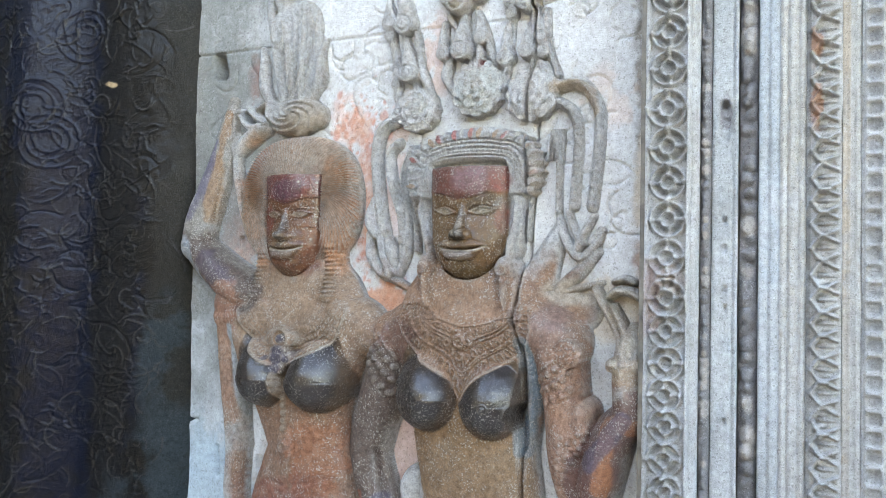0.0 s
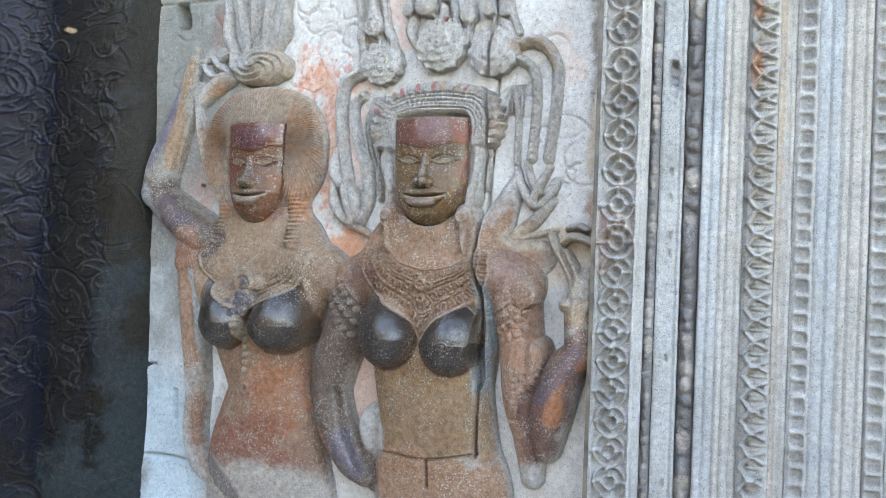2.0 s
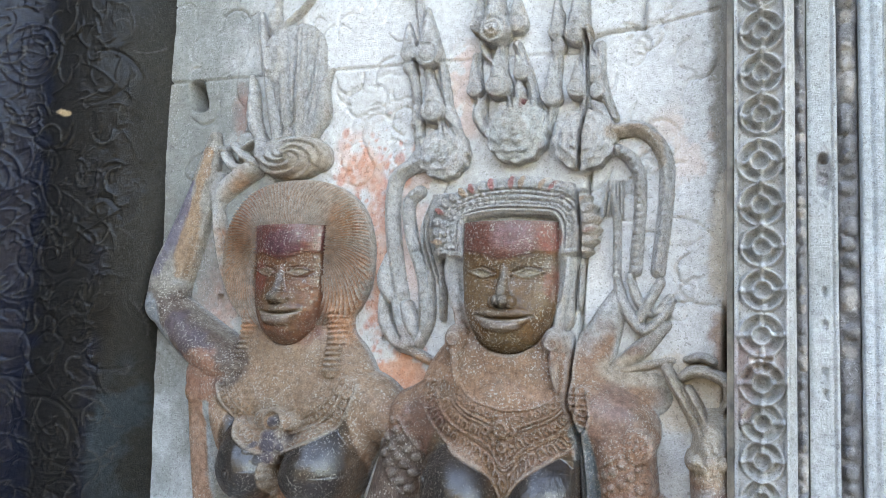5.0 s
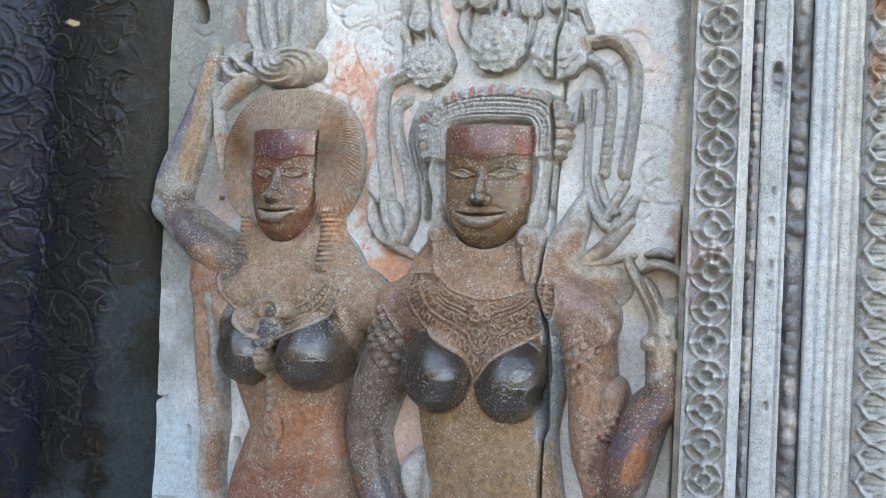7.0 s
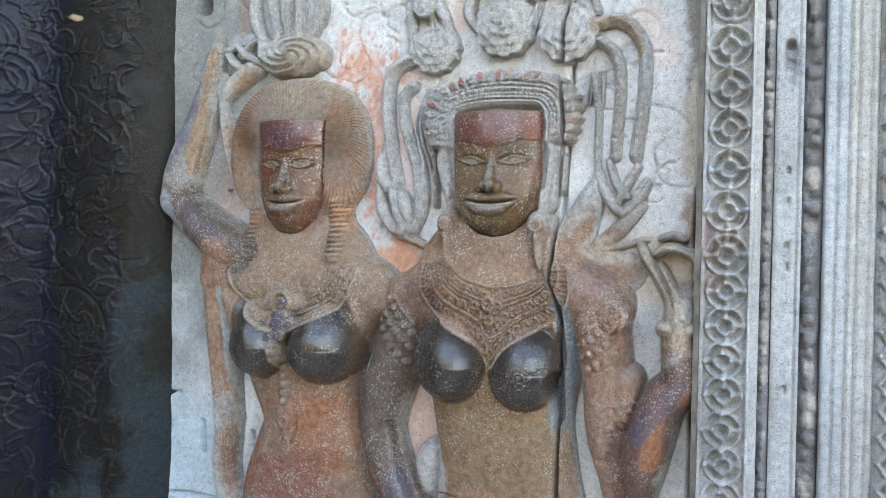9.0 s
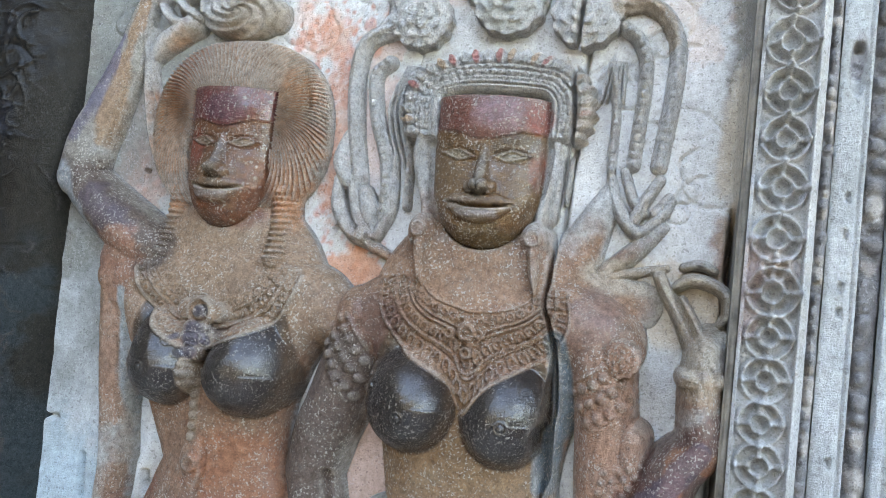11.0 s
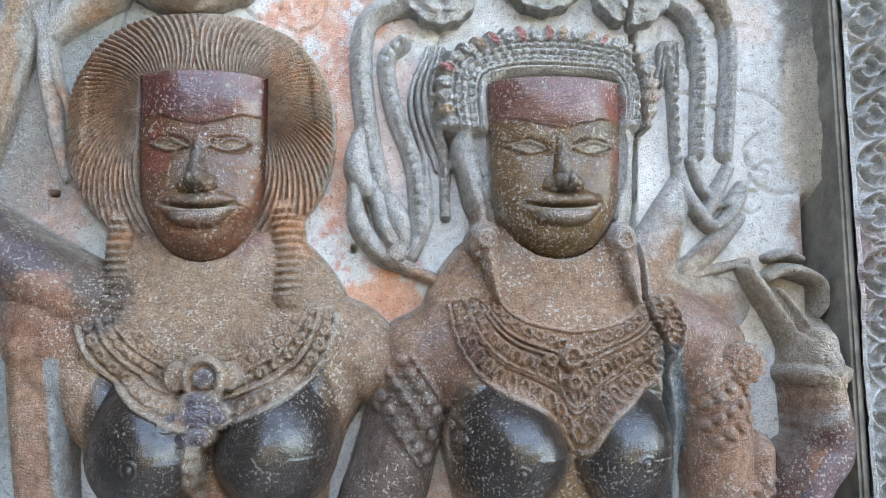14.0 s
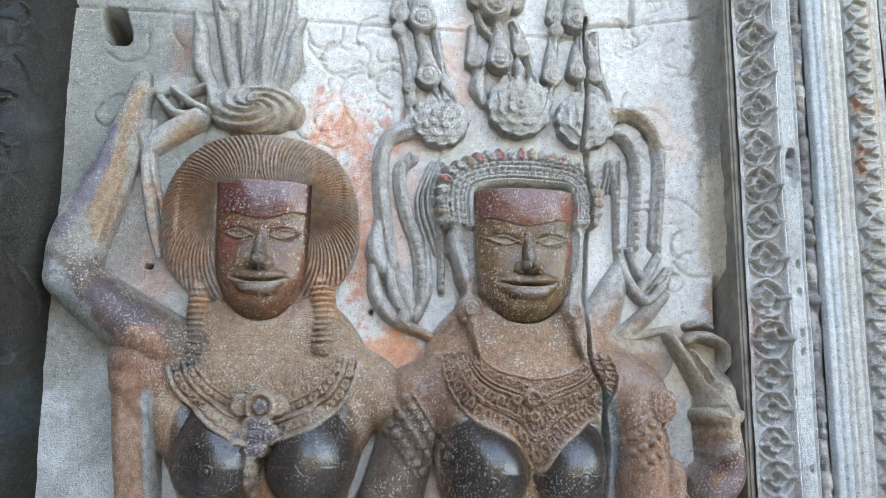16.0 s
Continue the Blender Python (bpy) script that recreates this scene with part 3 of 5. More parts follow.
def leaf_row(r, x0, x1):
    w = x1 - x0
    r.H -= 0.004
    rng = random.Random(8)
    z = Z0
    while z < Z1:
        s = 0.032 * rng.uniform(0.9, 1.1)
        left, right = x0 + 0.14 * w, x0 + 0.9 * w
        r.tube([(left, z, 0.0026, 0.009), (left + 0.3 * w, z + 0.48 * s, 0.0026, 0.011), (right, z + 0.25 * s, 0.0022, 0.008)], add=True)
        r.tube([(left, z, 0.0026, 0.009), (left + 0.3 * w, z - 0.48 * s, 0.0026, 0.011), (right, z - 0.25 * s, 0.0022, 0.008)], add=True)
        r.tube([(left + 0.25 * w, z, 0.0022, 0.006), (right - 0.1 * w, z, 0.0016, 0.004)], add=True)
        r.blob((left + 0.45 * w, z + 0.5 * s), 0.010, 0.006, -0.004, add=True)
        r.paint((left + 0.35 * w, z), 0.010, 0.006, (0.25, 0.25, 0.245), 0.7, 0, 0.8)
        r.blob((left + 0.2 * w, z), 0.007, 0.005, -0.004, add=True)
        z += s
    r.paint((x0 + 0.3 * w, 1.72), 0.008, 0.03, (0.40, 0.20, 0.12), 0.8, 0, 1.4)
    r.paint((x0 + 0.25 * w, 1.80), 0.008, 0.02, (0.40, 0.20, 0.12), 0.8, 0, 1.4)
    r.C[:] = r.C * np.where((r.X > x0 + 0.14 * w)[..., None], 1.0, 0.6)


def square_beads(r, x0, x1):
    w = x1 - x0
    rng = random.Random(int(x0 * 999))
    r.cut([(x0 + 0.08 * w, Z0), (x0 + 0.08 * w, Z1)], 0.0014, 0.004)
    r.cut([(x1 - 0.08 * w, Z0), (x1 - 0.08 * w, Z1)], 0.0014, 0.004)
    z = Z0
    while z < Z1:
        s = 0.0235 * rng.uniform(0.9, 1.08)
        r.blob(((x0 + x1) / 2, z), 0.34 * w, 0.42 * s, -0.008, add=True, p=3.5, q=0.4)
        # cell interior painted darker to deepen its shade
        r.paint(((x0 + x1) / 2, z), 0.30 * w, 0.36 * s, (0.23, 0.235, 0.245), 0.8, 0, 0.5)
        z += s


XB = [0.3580, 0.4159, 0.4242, 0.4377, 0.4700, 0.4940, 0.5528, 0.5950, 0.6173, 0.6449, 0.7123, 0.7402]
moulding("ring_band", XB[0], XB[1], 0.080, 31, ring_chain, label="band of carved interlinked rings", step=0.0011, drop=0.016)
moulding("fillet", XB[1], XB[2], 0.066, 32, lean=-0.012)
moulding("worn_bead_band", XB[2], XB[3], 0.056, 33, worn_beads, lean=-0.006, label="dark band of worn beads", drop=0.018, pale=0.0)
moulding("flat_fillet", XB[3], XB[4], 0.034, 34, flat_with_pits, label="smooth blue-grey fillet with small pits", lean=-0.004)
moulding("worn_bead_band", XB[4], XB[5], 0.026, 35, worn_beads, label="dark band of worn beads", pale=0.0)
moulding("stepped_fillet", XB[5], XB[6], 0.024, 36, steps, lean=-0.004, colour=BLUE, rise=0.010)
moulding("leaf_band", XB[6], XB[7], 0.020, 37, leaf_row, label="band of carved pointed leaves", step=0.0015)
moulding("fillet", XB[7], XB[8], 0.014, 38, steps, colour=WARM)
moulding("square_bead_band", XB[8], XB[9], 0.014, 39, square_beads, label="band of square sunk beads")
moulding("stepped_fillet", XB[9], XB[10], 0.010, 40, steps, colour=BLUE)
moulding("square_bead_band", XB[10], XB[11], 0.010, 41, square_beads, rise=0.006, label="band of square sunk beads")
moulding("fillet", XB[11], XB[11] + 0.05, 0.006, 42, steps)
# side face of the jamb, a darker brown than its front
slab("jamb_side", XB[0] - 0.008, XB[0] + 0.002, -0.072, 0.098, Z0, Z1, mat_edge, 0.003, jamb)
slab("jamb_core", XB[11] + 0.05, 1.06, -0.01, 0.098, Z0, Z1, mat_plain, 0.002, jamb)


# ---- the carved figures ----
def carve_face(r, x0, x1, top, chin, base, depth, tilt=0.0):
    """A stylised carved mask: flat brow, long eyes, straight nose and full lips."""
    cx, w, h = (x0 + x1) / 2, (x1 - x0) / 2, top - chin
    win = r.part_of(x0 - 0.02, x1 + 0.02, chin - 0.02, top + 0.01)
    v = (r.Z[win] - chin) / h
    jaw = np.where(v < 0.42, np.sqrt(np.clip(1 - ((0.42 - v) / 0.42) ** 2, 0, 1)) ** 0.9, 1.0)
    half = w * np.clip(jaw, 0.02, 1) * (0.90 + 0.10 * np.clip(v / 0.6, 0, 1))
    u = (r.X[win] - cx - tilt * (v - 0.5) * h) / half
    inside = (np.abs(u) < 1) & (v > 0) & (v < 1)
    round_ = np.clip(1 - np.abs(u) ** 2.4, 0, 1) ** 0.6
    prof = 0.80 + 0.20 * np.clip((0.55 - v) / 0.3, 0, 1) * np.clip(v / 0.18 + 0.4, 0, 1)
    chin_in = np.clip(v / 0.14, 0, 1) ** 0.5
    H = base + depth * round_ * prof * chin_in
    r.H[win] = np.where(inside, H, r.H[win])
    r.mask = (win, np.where((v > 0) & (v < 1), np.clip((1 - np.abs(u)) / 0.03 + 0.4 + (r.N[win] - 0.5) * 1.5, 0, 1), 0.0))

    def at(a, b):
        return (cx + a * w, chin + b * h)

    # forehead plate with a sharp lower edge that follows the brows
    edge_v = 0.712 + 0.055 * np.clip(np.abs(u) / 0.6, 0, 1) ** 1.5
    plate = inside & (v > edge_v) & (np.abs(u) < 0.96)
    r.H[win] += np.where(plate, 0.0012 + 0.003 * np.clip(1 - (u / 0.8) ** 2, 0, 1) * np.clip(1 - ((v - 0.86) / 0.16) ** 2, 0, 1), 0)
    r.brow = (win, np.where(inside, np.clip((v - edge_v) / 0.035 + 0.3 + (r.N[win] - 0.5) * 2.5, 0, 1), 0.0))
    # brows, eye hollows, lids
    for s in (-1, 1):
        r.blob(at(0.47 * s, 0.605), 0.34 * w, 0.055 * h, -0.0055, add=True, q=1)
        r.blob(at(0.47 * s, 0.603), 0.24 * w, 0.024 * h, 0.0040, add=True, rot=3 * s, q=0.6)
        for lid in (1, -1):
            r.tube([(*at(0.19 * s, 0.592), 0.0017, 0.003), (*at(0.46 * s, 0.605 + 0.030 * lid), 0.0018, 0.0042), (*at(0.77 * s, 0.618), 0.0017, 0.0025)], add=True)
    # nose
    r.tube([(*at(0, 0.64), 0.005, 0.003), (*at(0, 0.53), 0.0075, 0.010), (*at(0, 0.42), 0.0105, 0.019), (*at(0, 0.395), 0.010, 0.018)], add=True, q=0.8)
    for s in (-1, 1):
        r.blob(at(0.15 * s, 0.392), 0.0095, 0.0085, 0.010, add=True)
        r.blob(at(0.08 * s, 0.36), 0.0035, 0.0035, -0.006, add=True)
    # lips: full, with a raised rim and lifted corners
    r.tube([(*at(-0.58, 0.300), 0.003, 0.002), (*at(-0.28, 0.310), 0.0060, 0.0080), (*at(0, 0.300), 0.0064, 0.0085), (*at(0.28, 0.312), 0.0060, 0.0080), (*at(0.58, 0.300), 0.003, 0.002)], add=True, q=0.5)
    r.tube([(*at(-0.52, 0.275), 0.003, 0.002), (*at(-0.26, 0.220), 0.0074, 0.0100), (*at(0, 0.208), 0.0082, 0.0110), (*at(0.26, 0.220), 0.0074, 0.0100), (*at(0.52, 0.275), 0.003, 0.002)], add=True, q=0.55)
    r.cut([at(-0.58, 0.292), at(-0.30, 0.270), at(0, 0.265), at(0.30, 0.270), at(0.58, 0.292)], 0.0018, 0.008)
    r.tube([(*at(-0.60, 0.295), 0.0018, 0.002), (*at(-0.30, 0.256), 0.0021, 0.0036), (*at(0, 0.250), 0.0021, 0.0036), (*at(0.30, 0.258), 0.0021, 0.0036), (*at(0.60, 0.295), 0.0018, 0.002)], add=True)
    r.tube([(*at(-0.56, 0.325), 0.0016, 0.001), (*at(-0.20, 0.352), 0.0017, 0.0025), (*at(0, 0.340), 0.0016, 0.002), (*at(0.20, 0.352), 0.0017, 0.0025), (*at(0.56, 0.325), 0.0016, 0.001)], add=True)
    r.cut([at(-0.28, 0.150), at(0, 0.140), at(0.28, 0.150)], 0.005, 0.003)
    return at


def flecks(r, at, seed):
    """Chips of pale lime and bare stone on the painted face."""
    rng = random.Random(seed)
    for _ in range(110):
        c, k = at(rng.uniform(-0.9, 0.9), rng.uniform(0.05, 0.97)), rng.uniform(0.0007, 0.0013) * rng.choice((1, 1, 1, 1.6))
        r.paint(c, k, k * rng.uniform(0.6, 1.4), (0.46, 0.42, 0.35), rng.uniform(0.3, 0.7), 0, 0.6, 0.2, 0.6)


def bust(r, c, rx, rz, base, h, lean=0.0, up=1.5, tilt=0.0):
    """A rounded breast that runs up into the chest; lean: how much its inner side stands prouder."""
    w = r.part_of(c[0] - 1.5 * rx, c[0] + 1.5 * rx, c[1] - 1.2 * rz, c[1] + up * rz)
    dz = r.Z[w] - c[1]
    dx = r.X[w] - c[0] - tilt * np.clip(dz, 0, 1)
    v = np.where(dz > 0, dz / (rz * up), dz / rz)
    d = (dx / rx) ** 2 + v**2
    k = np.where(dz > 0, 0.62 + 0.5 * np.clip(v, 0, 1), 0.56)
    H = base + h * np.clip(1 - d, 0, 1) ** k + lean * dx * np.clip(1 - d, 0, 1) ** 0.6
    r.H[w] = np.where(d < 1, np.maximum(r.H[w], H), r.H[w])


def dark_gloss(r, c, rx, rz, up=1.5, tilt=0.0, ceiling=None):
    """Stone blackened and polished by touch, worn brown at the rim; it ends at the collar."""
    w = r.part_of(c[0] - 1.6 * rx, c[0] + 1.6 * rx, c[1] - 1.3 * rz, c[1] + up * rz * 1.1)
    dz = r.Z[w] - c[1]
    dx = r.X[w] - c[0] - tilt * np.clip(dz, 0, 1)
    d0 = np.sqrt((dx / rx) ** 2 + np.where(dz > 0, dz / (rz * up), dz / rz) ** 2)
    rag = (r.N[w] - 0.5) * 0.5
    lid = 1.0
    if ceiling is not None:
        c2 = np.array(sorted(map(tuple, curve(ceiling, 8)[:, :2])))
        lid = np.clip((np.interp(r.X[w], c2[:, 0], c2[:, 1]) - r.Z[w]) / 0.004 + 0.5, 0, 1)
    r.lay(w, np.clip((1.03 - d0 - 0.25 * rag) / 0.07, 0, 1) * lid, (0.085, 0.045, 0.022), 0.7, None)
    r.lay(w, np.clip((0.93 - d0 - rag * 0.7) / 0.16, 0, 1) * lid, DARK, 1.0, None)


def rows_between(outer, inner, f):
    """A curve that lies between two others."""
    a, b = curve(outer, 8), curve(inner, 8)
    k = np.linspace(0, 1, 40)
    a, b = (np.stack([np.interp(k, np.linspace(0, 1, len(q)), q[:, i]) for i in (0, 1)], 1) for q in (a, b))
    return [tuple(p) for p in (a + (b - a) * f)[::3]]


def teat(r, c):
    r.ring(c, 0.0065, 0.0014, 0.0016)
    r.blob(c, 0.004, 0.004, 0.003, add=True)


# -- the figure with the round halo of hair --
A = Relief(-0.56, 0.02, Z0, 2.08, 0.00105, -0.008, STONE, 51)
# legs and hips, belly, chest, neck
A.tube([(-0.2218, 0.9906, 0.135, 0.045), (-0.2278, 1.0612, 0.122, 0.058), (-0.2225, 1.1284, 0.103, 0.062), (-0.2237, 1.1954, 0.085, 0.060), (-0.2423, 1.2874, 0.105, 0.060), (-0.2456, 1.3616, 0.130, 0.055), (-0.2457, 1.3955, 0.135, 0.050)], q=0.4, p=2.6)
A.tube([(-0.4072, 1.4053, 0.030, 0.052), (-0.3518, 1.4055, 0.048, 0.060), (-0.2447, 1.3955, 0.062, 0.060), (-0.1432, 1.4001, 0.052, 0.060), (-0.1046, 1.3859, 0.042, 0.055)], q=0.45)
A.tube([(-0.3826, 1.3886, 0.045, 0.050), (-0.3963, 1.4292, 0.045, 0.055)], q=0.5)
A.tube([(-0.2473, 1.4160, 0.075, 0.052), (-0.2485, 1.4580, 0.052, 0.032), (-0.2498, 1.5002, 0.050, 0.028)], q=0.4)
# raised arm: upper arm out to the elbow, flat forearm up to the knot of hair
A.tube([(-0.3346, 1.4374, 0.036, 0.052), (-0.3797, 1.4545, 0.040, 0.062), (-0.4323, 1.4880, 0.037, 0.062), (-0.4764, 1.5195, 0.034, 0.050), (-0.4976, 1.5436, 0.028, 0.040)], q=0.5)
A.tube([(-0.4910, 1.5337, 0.033, 0.044), (-0.4872, 1.5782, 0.036, 0.034), (-0.4687, 1.6297, 0.033, 0.028), (-0.4459, 1.6927, 0.026, 0.024), (-0.4310, 1.7510, 0.019, 0.020), (-0.4228, 1.8000, 0.011, 0.014)], q=0.32, p=3)
A.cut([(-0.4581, 1.5541), (-0.4459, 1.6155), (-0.4250, 1.6930), (-0.4192, 1.7739)], 0.003, 0.005)
# wrist, palm and fingers that hold the stalk
A.tube([(-0.4105, 1.7023, 0.013, 0.018), (-0.3857, 1.7235, 0.016, 0.028), (-0.3485, 1.7460, 0.015, 0.032)], q=0.5)
for a in ([(-0.3485, 1.7460, 0.010, 0.032), (-0.3772, 1.7497, 0.007, 0.030), (-0.3980, 1.7706, 0.006, 0.024)],
          [(-0.3382, 1.7541, 0.008, 0.030), (-0.3606, 1.7660, 0.007, 0.028), (-0.3834, 1.7859, 0.006, 0.020)],
          [(-0.3317, 1.7613, 0.008, 0.028), (-0.3375, 1.7885, 0.006, 0.022), (-0.3622, 1.7811, 0.005, 0.018), (-0.3711, 1.7649, 0.005, 0.016)],
          [(-0.4105, 1.7023, 0.010, 0.018), (-0.4212, 1.7342, 0.010, 0.016), (-0.4163, 1.7765, 0.008, 0.014), (-0.3965, 1.7807, 0.006, 0.014)]):
    A.tube(a)
A.tube([(-0.4129, 1.7383, 0.007, 0.018), (-0.4112, 1.6744, 0.008, 0.016), (-0.4003, 1.6149, 0.008, 0.013), (-0.3898, 1.5637, 0.004, 0.006)])
A.tube([(-0.4043, 1.7384, 0.005, 0.016), (-0.4027, 1.6744, 0.005, 0.013), (-0.3762, 1.6001, 0.004, 0.006)])
# hanging ribbon beside the body
A.tube([(-0.4021, 1.3927, 0.030, 0.040), (-0.3979, 1.3171, 0.028, 0.036), (-0.3851, 1.1726, 0.022, 0.032), (-0.3876, 1.0891, 0.022, 0.030), (-0.3636, 1.0321, 0.020, 0.028), (-0.3229, 1.0039, 0.012, 0.020)], p=5, q=0.5)
# broken rib between ribbon and body
A.tube([(-0.3836, 1.3704, 0.006, 0.030), (-0.3789, 1.2806, 0.006, 0.028), (-0.3661, 1.1739, 0.006, 0.022)])

# hair halo with combed strands
HC = (-0.2607, 1.6081)
A.blob(HC, 0.127, 0.118, 0.041, 0.006, p=2.3, q=0.42)
A.tube([(-0.3393, 1.5715, 0.030, 0.034), (-0.3245, 1.5281, 0.020, 0.032)], q=0.4)
A.tube([(-0.1713, 1.5752, 0.030, 0.034), (-0.1808, 1.5305, 0.020, 0.032)], q=0.4)
w = A.part_of(HC[0] - 0.14, HC[0] + 0.14, HC[1] - 0.10, HC[1] + 0.13)
HAIR = []
left, right = (-0.2973, 1.6171), (-0.2120, 1.6182)
dx, dz = A.X[w] - HC[0], A.Z[w] - HC[1]
inside = (np.abs(dx / 0.125) ** 2.3 + np.abs(dz / 0.116) ** 2.3 < 1) & (A.H[w] > 0.01)
for foot, s, zone in ((left, -1, A.X[w] < HC[0] - 0.002), (right, 1, A.X[w] >= HC[0] - 0.002)):
    ax, az = s * (A.X[w] - foot[0]), A.Z[w] - foot[1]
    rr = np.hypot(ax, az)
    fan = np.arctan2(az, ax) + 7.5 * rr
    A.H[w] += np.where(inside & zone, 0.0038 * np.sin(fan * 84), 0)
    HAIR.append((w, np.where(inside & zone, 0.5 + 0.5 * np.sin(fan * 84), 0)))
A.tube([(-0.3669, 1.5784, 0.005, 0.004), (-0.3611, 1.6737, 0.005, 0.004), (-0.3112, 1.7201, 0.005, 0.004), (-0.2623, 1.7286, 0.005, 0.004), (-0.1971, 1.7210, 0.005, 0.004), (-0.1570, 1.6727, 0.005, 0.004), (-0.1455, 1.5902, 0.005, 0.004)], add=True)
fA = carve_face(A, -0.3137, -0.1963, 1.6536, 1.4793, 0.034, 0.034)
# knotted topknot
KC = (-0.2769, 1.7628)
A.blob(KC, 0.062, 0.036, 0.034, 0.0, q=0.4)
A.blob((-0.2283, 1.7603), 0.018, 0.022, 0.030, q=0.5)
w = A.part_of(KC[0] - 0.062, KC[0] + 0.062, KC[1] - 0.036, KC[1] + 0.036)
u, v = (A.X[w] - KC[0]) / 0.062, (A.Z[w] - KC[1]) / 0.036
rad = np.hypot(u, v)
A.H[w] += np.where(rad < 1, 0.0032 * np.sin(21 * rad + 5 * np.arctan2(v, u)), 0)
# plumes above: a broad flat sheaf with stalks on it
A.tube([(-0.2772, 1.7968, 0.034, 0.013), (-0.2786, 1.8269, 0.045, 0.013), (-0.2801, 1.8726, 0.052, 0.013), (-0.2815, 1.9191, 0.056, 0.012)], p=6, q=0.5)
for k in range(9):
    f = (k - 4) / 4
    A.cut([(-0.2786 + 0.024 * f, 1.8080), (-0.2786 + 0.034 * f, 1.8573), (-0.2787 + 0.044 * f, 1.9191)], 0.0013, 0.004)
for a in ([(-0.3039, 1.7920, 0.010, 0.020), (-0.3216, 1.8620, 0.009, 0.018), (-0.3380, 1.9480, 0.010, 0.016), (-0.3474, 1.9964, 0.005, 0.010)],
          [(-0.2885, 1.7942, 0.009, 0.020), (-0.2945, 1.8635, 0.010, 0.020), (-0.3081, 1.9580, 0.010, 0.016)],
          [(-0.2672, 1.7955, 0.009, 0.020), (-0.2663, 1.8640, 0.010, 0.020), (-0.2690, 1.9599, 0.010, 0.016)],
          [(-0.3287, 1.7835, 0.008, 0.016), (-0.3502, 1.8218, 0.012, 0.020), (-0.3528, 1.8687, 0.010, 0.017), (-0.3605, 1.8951, 0.004, 0.008)],
          [(-0.2428, 1.7907, 0.006, 0.014), (-0.2282, 1.8307, 0.012, 0.020), (-0.2281, 1.8656, 0.009, 0.017), (-0.2161, 1.8947, 0.004, 0.008)]):
    A.tube(a)
for x in (-14, -6, 3, 12):
    A.cut([(-0.2945, KC[1] + 0.03), (KC[0] + x * 0.0022, KC[1] + 0.10), (KC[0] + x * 0.003, KC[1] + 0.19)], 0.002, 0.005)
A.blob((-0.3137, 1.9176), 0.024, 0.046, 0.024, 0.0, q=0.5)
A.ring((-0.3136, 1.9155), 0.013, 0.003, 0.005, 1.9)
A.blob((-0.3205, 1.9794), 0.012, 0.026, 0.020, 0.0)
for s in (-1, 1):
    A.tube([(-0.3160, 1.9588, 0.006, 0.016), (-0.286 + 0.03 * s, 2.01, 0.006, 0.014), (-0.286 + 0.018 * s, 2.05, 0.004, 0.010)])
# braided pendants
A.tube([(-0.3308, 1.5193, 0.016, 0.034), (-0.3314, 1.4850, 0.018, 0.036), (-0.3318, 1.4431, 0.020, 0.056)], rib=0.0025, gap=0.0075)
A.tube([(-0.1828, 1.5305, 0.018, 0.034), (-0.1788, 1.4869, 0.019, 0.040), (-0.1768, 1.4456, 0.020, 0.058)], rib=0.0028, gap=0.0075)
# the chest runs out into the busts
A.tube([(-0.3671, 1.3951, 0.036, 0.056), (-0.3373, 1.3428, 0.042, 0.062)], q=0.5)
A.tube([(-0.1219, 1.3900, 0.036, 0.056), (-0.1629, 1.3429, 0.046, 0.062)], q=0.5)
A.tube([(-0.2476, 1.3955, 0.09, 0.062), (-0.2455, 1.3278, 0.075, 0.062)], q=0.4)
# busts
BA1, BA2 = (-0.2949, 1.3091), (-0.1848, 1.3084)
bust(A, BA1, 0.055, 0.054, 0.046, 0.068, 0.3, 1.40, -0.08)
bust(A, BA2, 0.055, 0.054, 0.046, 0.068, -0.1, 1.40, 0.10)
teat(A, (-0.2960, 1.3044))
# collar: rows of beads round the neck, meeting in a medallion and pendants
AO = [(-0.3565, 1.4191), (-0.3414, 1.3875), (-0.3039, 1.3570), (-0.2701, 1.3397), (-0.2501, 1.3296), (-0.2245, 1.3368), (-0.1906, 1.3498), (-0.1542, 1.3729), (-0.1370, 1.4037), (-0.1313, 1.4291)]
AI = [(-0.3068, 1.4426), (-0.2970, 1.4263), (-0.2749, 1.4108), (-0.2593, 1.4057), (-0.2469, 1.4033), (-0.2313, 1.4046), (-0.2156, 1.4083), (-0.1954, 1.4190), (-0.1839, 1.4327), (-0.1786, 1.4429)]
for f, rr, h in ((0.0, 0.0030, 0.0034), (0.31, 0.0024, 0.0034), (0.36, 0.0016, 0.0024), (0.58, 0.0020, 0.0024), (0.80, 0.0020, 0.0022)):
    A.tube([(*q, rr, h) for q in rows_between(AO, AI, f)], add=True)
for f, gap, rr, h in ((0.16, 0.0145, 0.0068, 0.0046), (0.46, 0.0145, 0.0062, 0.0044), (0.69, 0.0120, 0.0052, 0.0030), (0.90, 0.0110, 0.0048, 0.0026)):
    pts = rows_between(AO, AI, f)
    A.beads(pts, gap, rr, h)
    A.beads(pts, gap, rr * 0.5, -h * 0.75)
    for x, z in along(pts, gap):
        if f < 0.5:
            A.paint((x, z), rr * 0.42, rr * 0.42, (0.085, 0.062, 0.06), 0.7, 0, 0.4, 0.4, 0.5)
for f in (0.07, 0.27, 0.39, 0.53):
    A.cut(rows_between(AO, AI, f), 0.0014, 0.0028)
